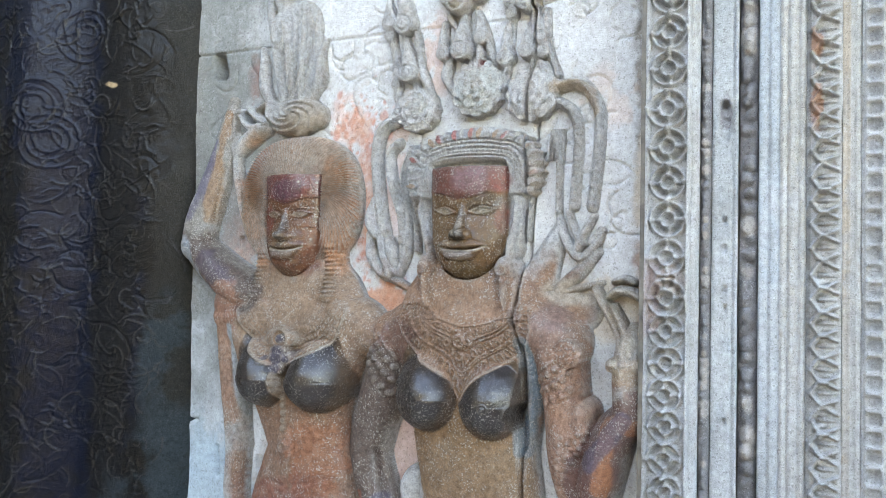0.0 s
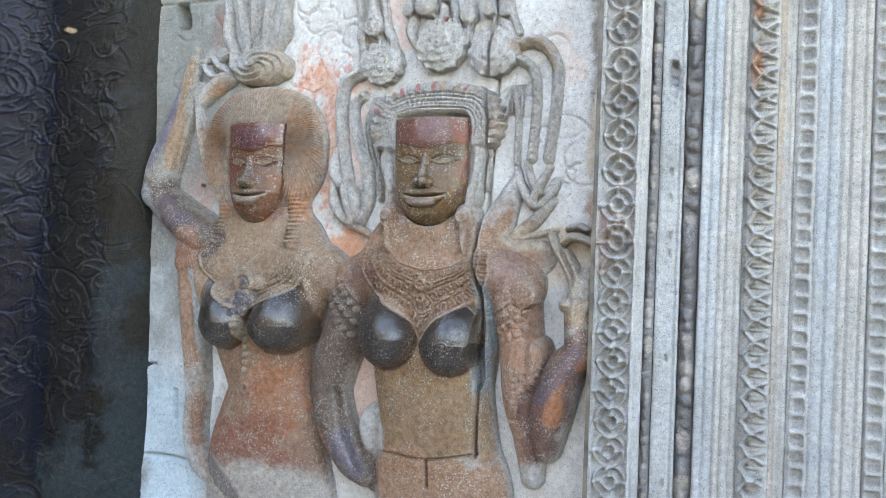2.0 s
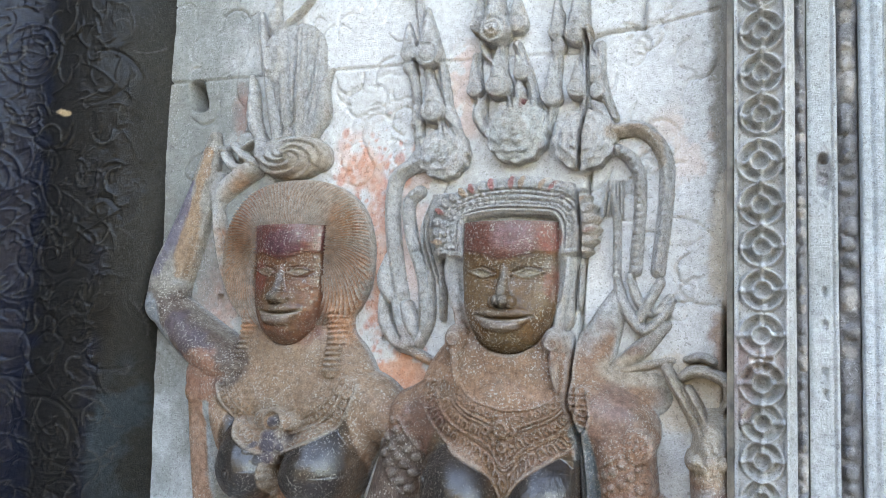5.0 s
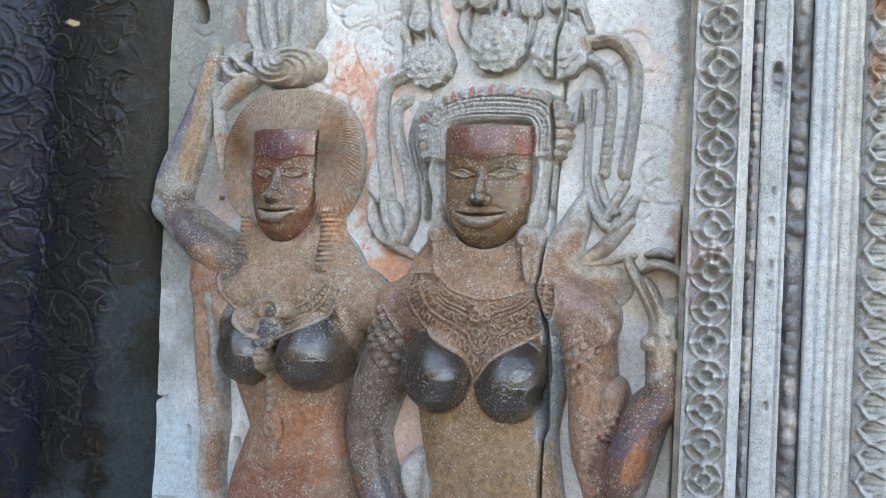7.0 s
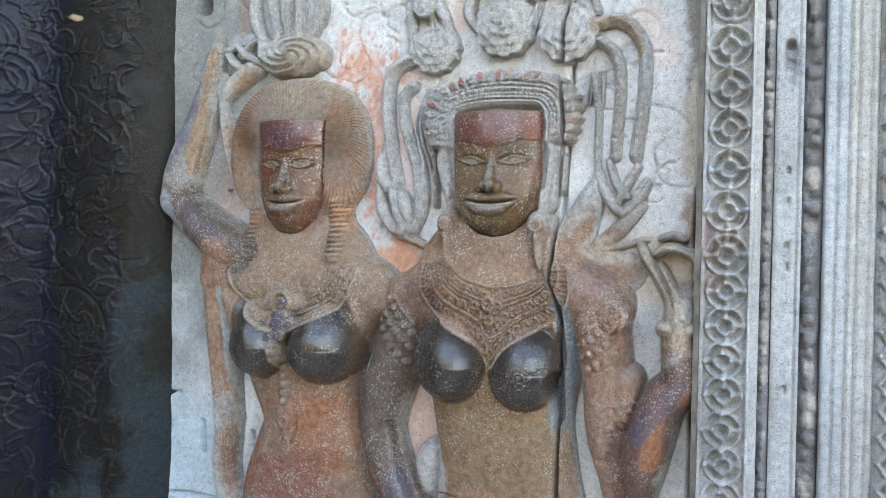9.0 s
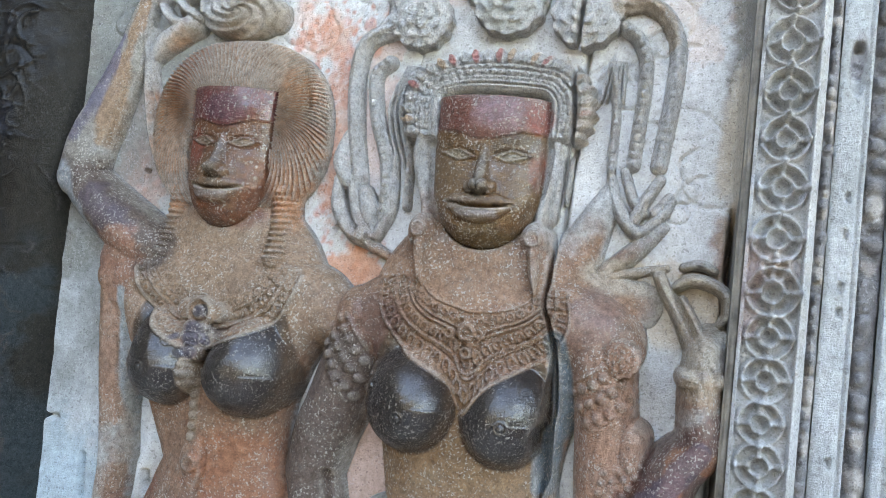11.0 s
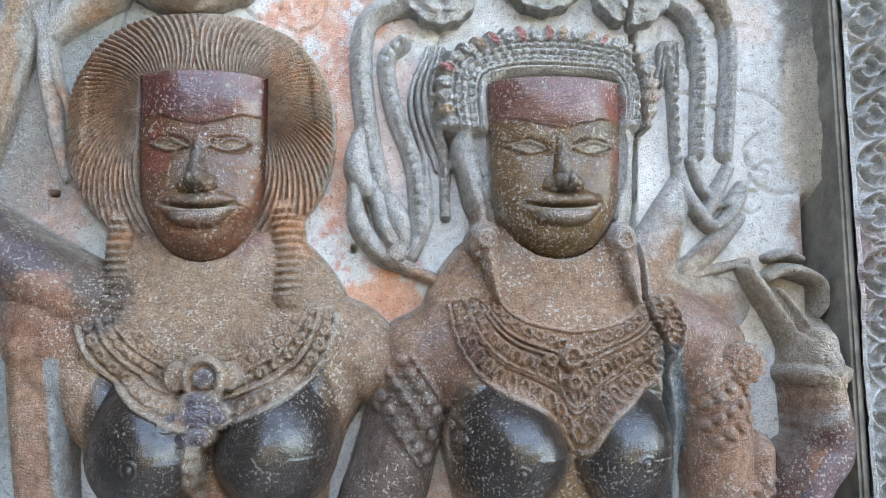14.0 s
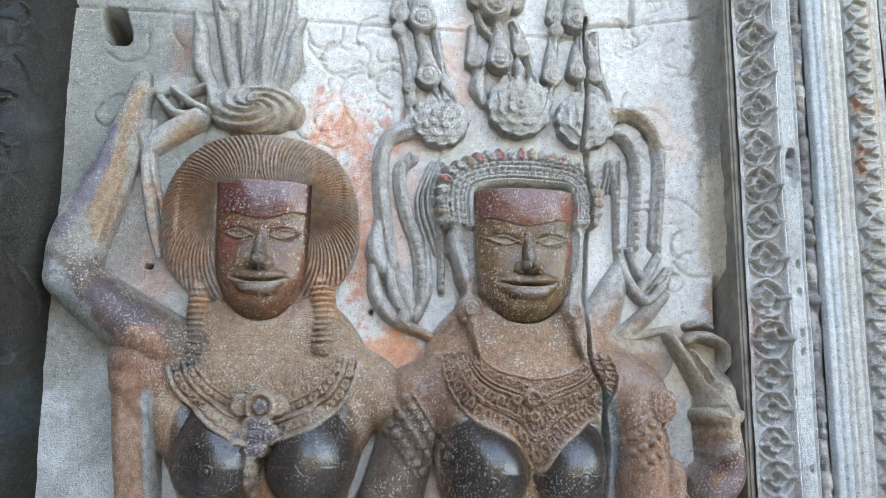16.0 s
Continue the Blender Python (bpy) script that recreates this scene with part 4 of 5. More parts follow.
for q, rx, rz, h in (((-0.2446, 1.3751), 0.020, 0.020, 0.084), ((-0.2680, 1.3762), 0.0115, 0.014, 0.078), ((-0.2241, 1.3760), 0.0115, 0.013, 0.078), ((-0.2469, 1.3558), 0.0185, 0.0105, 0.086), ((-0.2480, 1.3426), 0.021, 0.0115, 0.088), ((-0.2485, 1.3272), 0.0185, 0.0120, 0.088), ((-0.2680, 1.3436), 0.0105, 0.0135, 0.084), ((-0.2288, 1.3417), 0.0095, 0.0125, 0.084)):
    A.blob(q, rx, rz, 0.012, h - 0.012, q=0.35)
    A.ring(q, rx * 0.78, 0.0016, 0.0020, rz / rx)
A.ring((-0.2446, 1.3751), 0.0105, 0.0020, -0.006)
AM = [(-0.2446, 1.3751), (-0.2469, 1.3558), (-0.2480, 1.3426), (-0.2485, 1.3272), (-0.2680, 1.3436), (-0.2288, 1.3417)]
A.beads([(-0.2500, 1.3137), (-0.2497, 1.2986), (-0.2500, 1.2866), (-0.2480, 1.2466), (-0.2480, 1.2250)], 0.0105, 0.0056, 0.008)
A.tube([(-0.2447, 1.2159, 0.008, 0.004), (-0.2413, 1.1949, 0.017, 0.010), (-0.2346, 1.1598, 0.003, 0.003)], add=True, q=0.3)
A.ring((-0.2413, 1.1949), 0.008, 0.003, 0.004)
A.cut([(-0.2268, 1.2069), (-0.2260, 1.1822), (-0.2337, 1.1598)], 0.002, 0.006)
A.cut([(-0.2779, 1.1319), (-0.2327, 1.1296), (-0.1664, 1.1484)], 0.005, 0.003)
A.H += np.where(A.H > 0.003, (cloud(A.X.shape, 60, 52, 4) - 0.5) * 0.0022, 0)

# old pigment
A.paint((-0.2525, 1.3733), 0.27, 0.16, (0.245, 0.142, 0.088), 0.95, 0, 0.25, 0.2, 0.3, 0.012)
A.paint((-0.2521, 1.4189), 0.20, 0.09, (0.30, 0.20, 0.135), 0.8, 0, 0.5, 0.1, 0.4, 0.012)
A.paint((-0.2185, 1.1480), 0.17, 0.21, (0.259, 0.144, 0.092), 0.95, 0, 0.25, 0.3, 0.3, 0.012)
A.paint((-0.1867, 1.1717), 0.06, 0.06, (0.34, 0.13, 0.065), 0.7, 0, 1.0, 0.3, 0.4, 0.012)
A.paint((-0.2597, 1.0847), 0.09, 0.07, (0.24, 0.085, 0.055), 0.7, 0, 1.1, 0.2, 0.4, 0.012)
A.paint((-0.2288, 1.0084), 0.14, 0.05, (0.42, 0.40, 0.37), 0.9, 0, 0.9, 0.0, 0.4, 0.012)
A.paint((-0.3010, 1.0204), 0.06, 0.018, (0.16, 0.14, 0.14), 0.9, -40, 0.7, 0.3, 0.4, 0.004)
A.stripe([(-0.3582, 1.4446, 0.04), (-0.3811, 1.4550, 0.05), (-0.4340, 1.4918, 0.048), (-0.4862, 1.5379, 0.042)], (0.105, 0.074, 0.060), 1.0, 0.3, 0.18, 0.4, 0.008)
A.stripe([(-0.3937, 1.4641, 0.022), (-0.4432, 1.5037, 0.020)], (0.085, 0.062, 0.075), 0.8, 1.0, 0.4, 0.5, 0.01)
A.stripe([(-0.5115, 1.5350, 0.018), (-0.4678, 1.4845, 0.014), (-0.4295, 1.4353, 0.014)], (0.26, 0.29, 0.31), 0.8, 0.7, 0.2, 0.5, 0.004)
A.stripe([(-0.4840, 1.5771, 0.03), (-0.4705, 1.6221, 0.042), (-0.4435, 1.7004, 0.03), (-0.4242, 1.7886, 0.02)], (0.255, 0.235, 0.205), 0.9, 0.4, 0.2, 0.5, 0.002)
A.stripe([(-0.4609, 1.5809, 0.014), (-0.4529, 1.6362, 0.014), (-0.4384, 1.7074, 0.010), (-0.4272, 1.7740, 0.008)], (0.31, 0.185, 0.105), 0.8, 0.8, 0.2, 0.5, 0.003)
A.stripe([(-0.4990, 1.5919, 0.013), (-0.4813, 1.6365, 0.014), (-0.4630, 1.6789, 0.010), (-0.4507, 1.7253, 0.007)], (0.13, 0.12, 0.165), 0.85, 1.0, 0.4, 0.5, 0.002)
A.paint((-0.3901, 1.4137), 0.04, 0.05, (0.30, 0.15, 0.10), 0.85, 0, 0.9, 0.2, 0.4, 0.01)
A.stripe([(-0.4031, 1.3937, 0.018), (-0.3979, 1.3180, 0.018), (-0.3757, 1.2267, 0.018)], (0.40, 0.24, 0.17), 0.8, 1.0, 0.1, 0.4, 0.008)
A.stripe([(-0.3797, 1.3866, 0.008), (-0.3745, 1.2843, 0.008), (-0.3446, 1.1808, 0.008)], (0.36, 0.41, 0.43), 0.9, 0.4, 0.1, 0.4, 0.004)
A.paint((-0.2604, 1.6311), 0.14, 0.12, (0.48, 0.37, 0.29), 0.85, 0, 0.3, 0.0, 0.5, 0.006)
A.paint((-0.3068, 1.6749), 0.085, 0.060, (0.36, 0.22, 0.14), 0.8, 20, 0.6, 0.0, 0.7, 0.006)
A.paint((-0.3404, 1.6001), 0.045, 0.10, (0.52, 0.25, 0.13), 0.9, 0, 0.6, 0.0, 0.4, 0.006)
A.paint((-0.3461, 1.6807), 0.05, 0.03, (0.36, 0.15, 0.09), 0.6, 35, 0.8, 0.0, 0.5, 0.006)
A.paint((-0.1716, 1.5892), 0.030, 0.085, (0.52, 0.25, 0.13), 0.85, 0, 0.7, 0.0, 0.4, 0.006)
A.paint((-0.2419, 1.7602), 0.06, 0.03, (0.40, 0.33, 0.25), 0.6, 0, 0.9, 0.0, 0.5, 0.006)
A.paint((-0.2414, 1.3470), 0.024, 0.024, (0.11, 0.10, 0.115), 0.85, 0, 0.5, 0.4, 0.5)
A.paint((-0.2395, 1.3780), 0.008, 0.008, (0.13, 0.12, 0.12), 0.8, 0, 0.3, 0.4, 0.5)
A.stripe([(*q, 0.004) for q in rows_between(AO, AI, 0.0)], (0.32, 0.27, 0.22), 0.5, 0.6, 0.1, 0.4)
# strand crests laid paler, grooves a darker orange-red
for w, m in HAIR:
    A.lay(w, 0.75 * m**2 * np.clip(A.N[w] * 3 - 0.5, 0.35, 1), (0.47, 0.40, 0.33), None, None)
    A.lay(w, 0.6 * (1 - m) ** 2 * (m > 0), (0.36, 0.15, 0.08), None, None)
A.C[:] = A.C * 1.12
# face: ochre and brown below, a wine-red forehead
A.lay(*A.mask, (0.125, 0.042, 0.012), 0.65, None)
A.paint(fA(0.1, 0.13), 0.045, 0.02, (0.17, 0.055, 0.022), 0.7, 0, 1.0, 0.8, 0.5, 0.03)
A.paint(fA(0.1, 0.31), 0.04, 0.03, (0.17, 0.10, 0.05), 0.6, 0, 1.0, 0.5, 0.5, 0.03)
A.paint(fA(-0.75, 0.56), 0.016, 0.03, (0.20, 0.045, 0.025), 0.8, 0, 0.8, 0.5, 0.4, 0.03)
A.paint(fA(0.75, 0.35), 0.016, 0.04, (0.18, 0.055, 0.022), 0.7, 0, 1.0, 0.5, 0.4, 0.03)
A.lay(A.brow[0], A.brow[1], (0.115, 0.020, 0.014), 0.9, None)
A.paint(fA(0, 0.84), 0.030, 0.018, (0.085, 0.026, 0.040), 0.85, 0, 0.4, 0.95, 0.5, 0.03)
A.paint(fA(0.0, 0.42), 0.009, 0.030, (0.08, 0.07, 0.06), 0.6, 0, 0.6, 0.5, 0.5, 0.03)
for s in (-1, 1):
    A.paint(fA(0.47 * s, 0.605), 0.0145, 0.0050, (0.24, 0.17, 0.11), 0.8, 3 * s, 0.4, 0.3, 0.5, 0.03)
# highlight on the lip rim, painted as a pale line
A.stripe([(*fA(-0.60, 0.295), 0.0022), (*fA(-0.30, 0.256), 0.0028), (*fA(0, 0.246), 0.0028), (*fA(0.30, 0.256), 0.0028), (*fA(0.60, 0.295), 0.0022)], (0.40, 0.33, 0.26), 0.75, 0.3, 0.3, 0.5, 0.03)
A.stripe([(*fA(-0.3, 0.220), 0.005), (*fA(0.3, 0.220), 0.005)], (0.19, 0.14, 0.12), 0.8, 0.4, 0.6, 0.5, 0.03)
dark_gloss(A, BA1, 0.056, 0.055, 1.75, -0.08, rows_between(AO, AI, -0.03))
dark_gloss(A, BA2, 0.056, 0.055, 1.75, 0.10, rows_between(AO, AI, -0.03))
A.stripe([(-0.2500, 1.3167, 0.0065), (-0.2500, 1.2866, 0.0065), (-0.2480, 1.2250, 0.0065)], (0.30, 0.22, 0.16), 0.9, 0.3, 0.1, 0.4)
for q, k in zip(AM, (0.011, 0.012, 0.013, 0.012, 0.007, 0.007)):
    A.paint(q, k, k * 0.8, (0.075, 0.065, 0.09), 0.85, 0, 0.4, 0.6, 0.4)
A.blob((-0.3485, 1.1435), 0.010, 0.015, -0.08, add=True, p=4, q=0.1)
flecks(A, fA, 57)
# proud edges get painted highlights along with rubbed pigment
A.worn_highlights((0.42, 0.38, 0.33), 0.42)
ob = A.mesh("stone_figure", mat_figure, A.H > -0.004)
tagged(ob, "carved sandstone temple figure with round combed hair and worn red-brown paint", "statue", "carved figures")

# -- the figure with the tall flowered crown --
B = Relief(-0.17, XB[0] - 0.006, Z0, 2.12, 0.00105, -0.008, STONE, 61)
# hips, belly, chest, shoulders, neck
B.tube([(0.1084, 1.0543, 0.120, 0.055), (0.0995, 1.1082, 0.108, 0.062), (0.0952, 1.1767, 0.100, 0.068), (0.0881, 1.2273, 0.102, 0.068), (0.0849, 1.2879, 0.112, 0.066), (0.0834, 1.3647, 0.130, 0.062), (0.0793, 1.3995, 0.135, 0.055)], q=0.4, p=2.8)
B.tube([(-0.0600, 1.3726, 0.036, 0.055), (-0.0216, 1.3977, 0.050, 0.062), (0.0813, 1.3985, 0.062, 0.064), (0.1816, 1.4063, 0.050, 0.064), (0.2257, 1.3918, 0.046, 0.062)], q=0.45)
B.tube([(0.0782, 1.4184, 0.080, 0.054), (0.0770, 1.4583, 0.054, 0.034), (0.0787, 1.5054, 0.052, 0.030)], q=0.4)
# arm that hangs between the two figures, elbow out, forearm coming back
B.tube([(-0.0564, 1.3912, 0.040, 0.060), (-0.0663, 1.3433, 0.038, 0.062), (-0.0824, 1.2794, 0.040, 0.060), (-0.0933, 1.2487, 0.040, 0.058), (-0.1028, 1.2019, 0.037, 0.052)], q=0.45)
B.tube([(-0.1027, 1.1971, 0.036, 0.052), (-0.0845, 1.1394, 0.034, 0.058), (-0.0504, 1.0852, 0.030, 0.056), (-0.0273, 1.0598, 0.020, 0.040)], q=0.45)
B.cut([(-0.0772, 1.2051), (-0.0620, 1.1521), (-0.0266, 1.0759)], 0.004, 0.010)
# cloth knot behind the hip
B.tube([(-0.0014, 1.1792, 0.012, 0.020), (-0.0211, 1.1519, 0.024, 0.032), (-0.0261, 1.1024, 0.018, 0.026), (-0.0129, 1.0461, 0.014, 0.022)])
# other arm: down to the elbow, forearm up to the wrist
B.tube([(0.2157, 1.3999, 0.046, 0.064), (0.2295, 1.3438, 0.037, 0.068), (0.2372, 1.2881, 0.036, 0.066), (0.2428, 1.2210, 0.036, 0.058), (0.2524, 1.1639, 0.028, 0.048), (0.2599, 1.0966, 0.020, 0.036)], q=0.45)
B.tube([(0.2821, 1.1456, 0.024, 0.050), (0.2875, 1.1964, 0.034, 0.076), (0.3082, 1.2650, 0.032, 0.084), (0.3318, 1.2994, 0.028, 0.086), (0.3295, 1.3545, 0.025, 0.082), (0.3320, 1.3956, 0.024, 0.070)], q=0.45)
B.tube([(0.2653, 1.2956, 0.022, 0.066), (0.2619, 1.2501, 0.026, 0.062)], q=0.45)
# bracelet
B.tube([(0.3123, 1.3667, 0.012, 0.080), (0.3276, 1.3655, 0.014, 0.086), (0.3428, 1.3673, 0.012, 0.079)], q=0.3)
B.beads([(0.3002, 1.3739), (0.3236, 1.3716), (0.3470, 1.3753)], 0.013, 0.006, 0.006)
for z in (1.3826, 1.3585):
    B.beads([(0.2973, z), (0.3481, z)], 0.009, 0.0042, 0.004)
# hand that makes a ring
B.tube([(0.3350, 1.3508, 0.027, 0.060), (0.3408, 1.3805, 0.024, 0.050), (0.3363, 1.4012, 0.026, 0.042)], q=0.4)
for a in ([(0.2773, 1.4696, 0.0075, 0.034), (0.2879, 1.4509, 0.0090, 0.038), (0.3054, 1.4252, 0.0115, 0.041), (0.3208, 1.3984, 0.0150, 0.044)],
          [(0.3641, 1.4723, 0.0070, 0.034), (0.3704, 1.4507, 0.0085, 0.038), (0.3636, 1.4243, 0.0105, 0.041), (0.3492, 1.3973, 0.0150, 0.044)],
          [(0.2973, 1.4617, 0.0070, 0.036), (0.3101, 1.4692, 0.0085, 0.042), (0.3291, 1.4669, 0.0085, 0.044), (0.3467, 1.4559, 0.0080, 0.043), (0.3499, 1.4373, 0.0072, 0.041), (0.3431, 1.4240, 0.0060, 0.036)],
          [(0.3036, 1.4474, 0.0055, 0.040), (0.3166, 1.4258, 0.0060, 0.048), (0.3269, 1.4061, 0.0060, 0.053), (0.3315, 1.3965, 0.0045, 0.052)],
          [(0.3015, 1.4824, 0.0060, 0.028), (0.3184, 1.4863, 0.0072, 0.032), (0.3325, 1.4809, 0.0060, 0.030)]):
    B.tube(a, q=0.5)
B.cut([(0.2968, 1.4435), (0.3100, 1.4221), (0.3211, 1.4018)], 0.0018, 0.007)
B.ring((0.3069, 1.4746), 0.004, 0.0015, 0.003)
# flat open hand on the wall and its wrist
B.tube([(0.1657, 1.4465, 0.040, 0.030), (0.1878, 1.4917, 0.028, 0.020), (0.2071, 1.5372, 0.018, 0.018), (0.2164, 1.5667, 0.008, 0.014)], q=0.5)
for a in ([(0.2144, 1.5759, 0.006, 0.014), (0.2244, 1.5453, 0.008, 0.020), (0.2486, 1.5157, 0.008, 0.020), (0.2753, 1.5391, 0.007, 0.018), (0.2836, 1.5544, 0.005, 0.014)],
          [(0.2297, 1.5841, 0.006, 0.014), (0.2407, 1.5534, 0.007, 0.016), (0.2549, 1.5381, 0.006, 0.016)],
          [(0.2685, 1.5769, 0.007, 0.016), (0.2529, 1.5503, 0.008, 0.020), (0.2416, 1.5269, 0.007, 0.018)],
          [(0.2796, 1.5585, 0.006, 0.014), (0.2661, 1.5391, 0.007, 0.018)],
          [(0.2180, 1.4693, 0.012, 0.018), (0.2485, 1.4964, 0.012, 0.018), (0.2762, 1.5238, 0.008, 0.014)]):
    B.tube(a)
B.tube([(0.1727, 1.4545, 0.010, 0.020), (0.2261, 1.4662, 0.007, 0.016), (0.2830, 1.4800, 0.006, 0.012)])
B.tube([(0.2007, 1.4251, 0.045, 0.034), (0.2572, 1.4367, 0.028, 0.014)], q=0.4)

# face and ears
B.blob((0.0793, 1.5882), 0.092, 0.095, 0.024, 0.006, p=3, q=0.3)
fB = carve_face(B, 0.0139, 0.1448, 1.6527, 1.4802, 0.034, 0.038)
for a in ([(-0.0045, 1.6064, 0.012, 0.036), (-0.0063, 1.5882, 0.014, 0.037), (-0.0010, 1.5600, 0.011, 0.038), (0.0052, 1.5358, 0.009, 0.038), (0.0074, 1.5157, 0.008, 0.036)],
          [(0.1516, 1.6055, 0.011, 0.036), (0.1516, 1.5882, 0.012, 0.037), (0.1476, 1.5597, 0.011, 0.038), (0.1446, 1.5354, 0.009, 0.038), (0.1416, 1.5152, 0.008, 0.036)]):
    B.tube(a, q=0.35)
B.tube([(-0.0005, 1.6003, 0.006, -0.006), (-0.0022, 1.5811, 0.006, -0.007), (0.0030, 1.5499, 0.004, -0.004)], add=True)
B.tube([(0.1476, 1.6004, 0.005, -0.006), (0.1476, 1.5811, 0.005, -0.007), (0.1436, 1.5485, 0.004, -0.004)], add=True)
for c, lean in (((0.0085, 1.5047), 6), ((0.1406, 1.5030), 8)):
    B.blob((c[0], c[1] - 0.008), 0.017, 0.022, 0.022, 0.034, q=0.5)
    B.tube([(c[0] + 0.002, c[1] - 0.020, 0.015, 0.058), (c[0] + 0.005, c[1] - 0.045, 0.010, 0.066), (c[0] + 0.009, c[1] - 0.066, 0.003, 0.064)])
    B.ring((c[0], c[1] - 0.006), 0.008, 0.002, 0.004)
    B.beads([(c[0] - 0.010, c[1] - 0.022), (c[0] + 0.012, c[1] - 0.024)], 0.007, 0.004, 0.004)

# crown: plain band, rows of beads, upright leaves, then three rosettes
INNER = [(0.0094, 1.6094), (0.0082, 1.6287), (0.0080, 1.6450), (0.0119, 1.6582), (0.0258, 1.6644), (0.0447, 1.6675), (0.0678, 1.6687), (0.0950, 1.6678), (0.1192, 1.6668), (0.1374, 1.6638), (0.1465, 1.6536), (0.1496, 1.6423), (0.1496, 1.6290), (0.1496, 1.6127)]
OUTER = [(-0.0244, 1.6145), (-0.0296, 1.6317), (-0.0298, 1.6519), (-0.0232, 1.6784), (-0.0025, 1.6938), (0.0284, 1.7053), (0.0656, 1.7097), (0.1029, 1.7099), (0.1333, 1.7039), (0.1577, 1.6979), (0.1791, 1.6764), (0.1851, 1.6548), (0.1831, 1.6353), (0.1739, 1.6168)]


def arch(f):
    return [(a + (c - a) * f, b + (d - b) * f) for (a, b), (c, d) in zip(INNER, OUTER)]


CB = (0.0781, 1.6187)
for f in (0.0, 0.15, 0.3, 0.45, 0.6, 0.75, 0.9):
    B.tube([(*q, 0.0075, 0.042 - 0.011 * f) for q in arch(f)], q=0.25)
for f in (0.02, 0.16):
    B.tube([(*q, 0.0020, 0.003) for q in arch(f)], add=True)
for f, gap, rr, h in ((0.26, 0.0080, 0.0036, 0.0035), (0.44, 0.0095, 0.0046, 0.0045), (0.61, 0.0085, 0.0036, 0.0035)):
    B.beads(arch(f), gap, rr, h)
for f in (0.09, 0.20, 0.34, 0.54, 0.70):
    B.cut(arch(f), 0.0015, 0.0035)
for k, (x, z) in enumerate(along(arch(0.93), 0.0136)):
    a = math.degrees(math.atan2(z - CB[1], x - CB[0])) - 90
    B.blob((x, z), 0.0068, 0.0125, 0.028, 0.006, p=1.6, q=0.4, rot=a)
    B.blob((x, z), 0.0060, 0.0115, 0.0075, add=True, p=1.6, q=0.4, rot=a)
    B.blob((x, z), 0.0028, 0.0065, -0.0035, add=True, rot=a)
    if k % 3 == 1 or k in (8, 12, 15):
        B.paint((x, z), 0.0035, 0.008, ((0.32, 0.06, 0.05), (0.34, 0.20, 0.10))[k % 2], 0.75, a, 0.5, 0.0, 0.5)
R1, R2, R3 = (-0.0280, 1.7553), (0.0790, 1.7804), (0.1711, 1.7640)
for c, rr in ((R1, 0.036), (R2, 0.043), (R3, 0.040)):
    B.rosette(c, rr, 0.014, 0.016)
# spires of buds above the rosettes, standing on low stems
for stem in ([(-0.0294, 1.7767), (-0.0481, 1.8322), (-0.0652, 1.9130), (-0.0795, 1.9955)], [(0.0690, 1.8131), (0.0545, 1.8691), (0.0455, 2.0111)], [(0.1680, 1.7997), (0.1692, 1.8657), (0.1652, 2.0096)],
             [(-0.0691, 1.7629), (-0.0739, 1.8236), (-0.0860, 1.8960)], [(0.0328, 1.7867), (0.0182, 1.8436), (0.0147, 1.8925)], [(0.1149, 1.7741), (0.1281, 1.8316), (0.1331, 1.9399)],
             [(-0.0063, 1.7770), (-0.0227, 1.8088), (-0.0367, 1.8823)], [(0.2071, 1.7939), (0.1908, 1.8419), (0.1888, 1.8923)], [(0.1026, 1.8135), (0.0902, 1.8624), (0.0737, 1.9030)]):
    B.tube([(*q, 0.0075, 0.013) for q in stem])
    B.cut([(q[0] + 0.004, q[1]) for q in stem], 0.0014, 0.005)
    B.cut([(q[0] - 0.004, q[1]) for q in stem], 0.0014, 0.005)
for foot, tip, bw, bh in (
    ((-0.0459, 1.8168), (-0.0526, 1.8737), 0.017, 0.028), ((-0.0716, 1.8009), (-0.0774, 1.8525), 0.009, 0.018), ((-0.0693, 1.7814), (-0.0668, 1.8093), 0.008, 0.016),
    ((0.0162, 1.8435), (0.0097, 1.8893), 0.012, 0.022), ((0.0516, 1.8430), (0.0472, 1.9004), 0.017, 0.034), ((0.0830, 1.8623), (0.0717, 1.8914), 0.012, 0.020),
    ((0.1250, 1.8253), (0.1239, 1.8807), 0.014, 0.024), ((0.1609, 1.8331), (0.1589, 1.8771), 0.014, 0.026), ((0.1825, 1.8522), (0.1754, 1.8921), 0.012, 0.020), ((0.1856, 1.8292), (0.1898, 1.8566), 0.011, 0.018),
    ((-0.0550, 1.8996), (-0.0610, 1.9707), 0.019, 0.028), ((-0.0862, 1.9064), (-0.0920, 1.9532), 0.014, 0.020), ((-0.0869, 1.8845), (-0.0863, 1.9126), 0.010, 0.016),
    ((0.0450, 1.9235), (0.0404, 1.9961), 0.022, 0.036), ((0.0746, 1.9324), (0.0723, 1.9778), 0.014, 0.024), ((0.0215, 1.9346), (0.0170, 1.9840), 0.014, 0.022),
    ((0.1599, 1.9098), (0.1579, 1.9828), 0.018, 0.028), ((0.1311, 1.9145), (0.1290, 1.9726), 0.012, 0.020), ((0.1331, 1.8946), (0.1331, 1.9188), 0.010, 0.018),
    ((-0.0990, 2.0150), (-0.1061, 2.0835), 0.016, 0.024), ((0.0178, 2.0062), (0.0131, 2.0815), 0.018, 0.030), ((0.1258, 1.9874), (0.1227, 2.0513), 0.016, 0.024),
):
    B.bud(foot, tip, bw, bh)
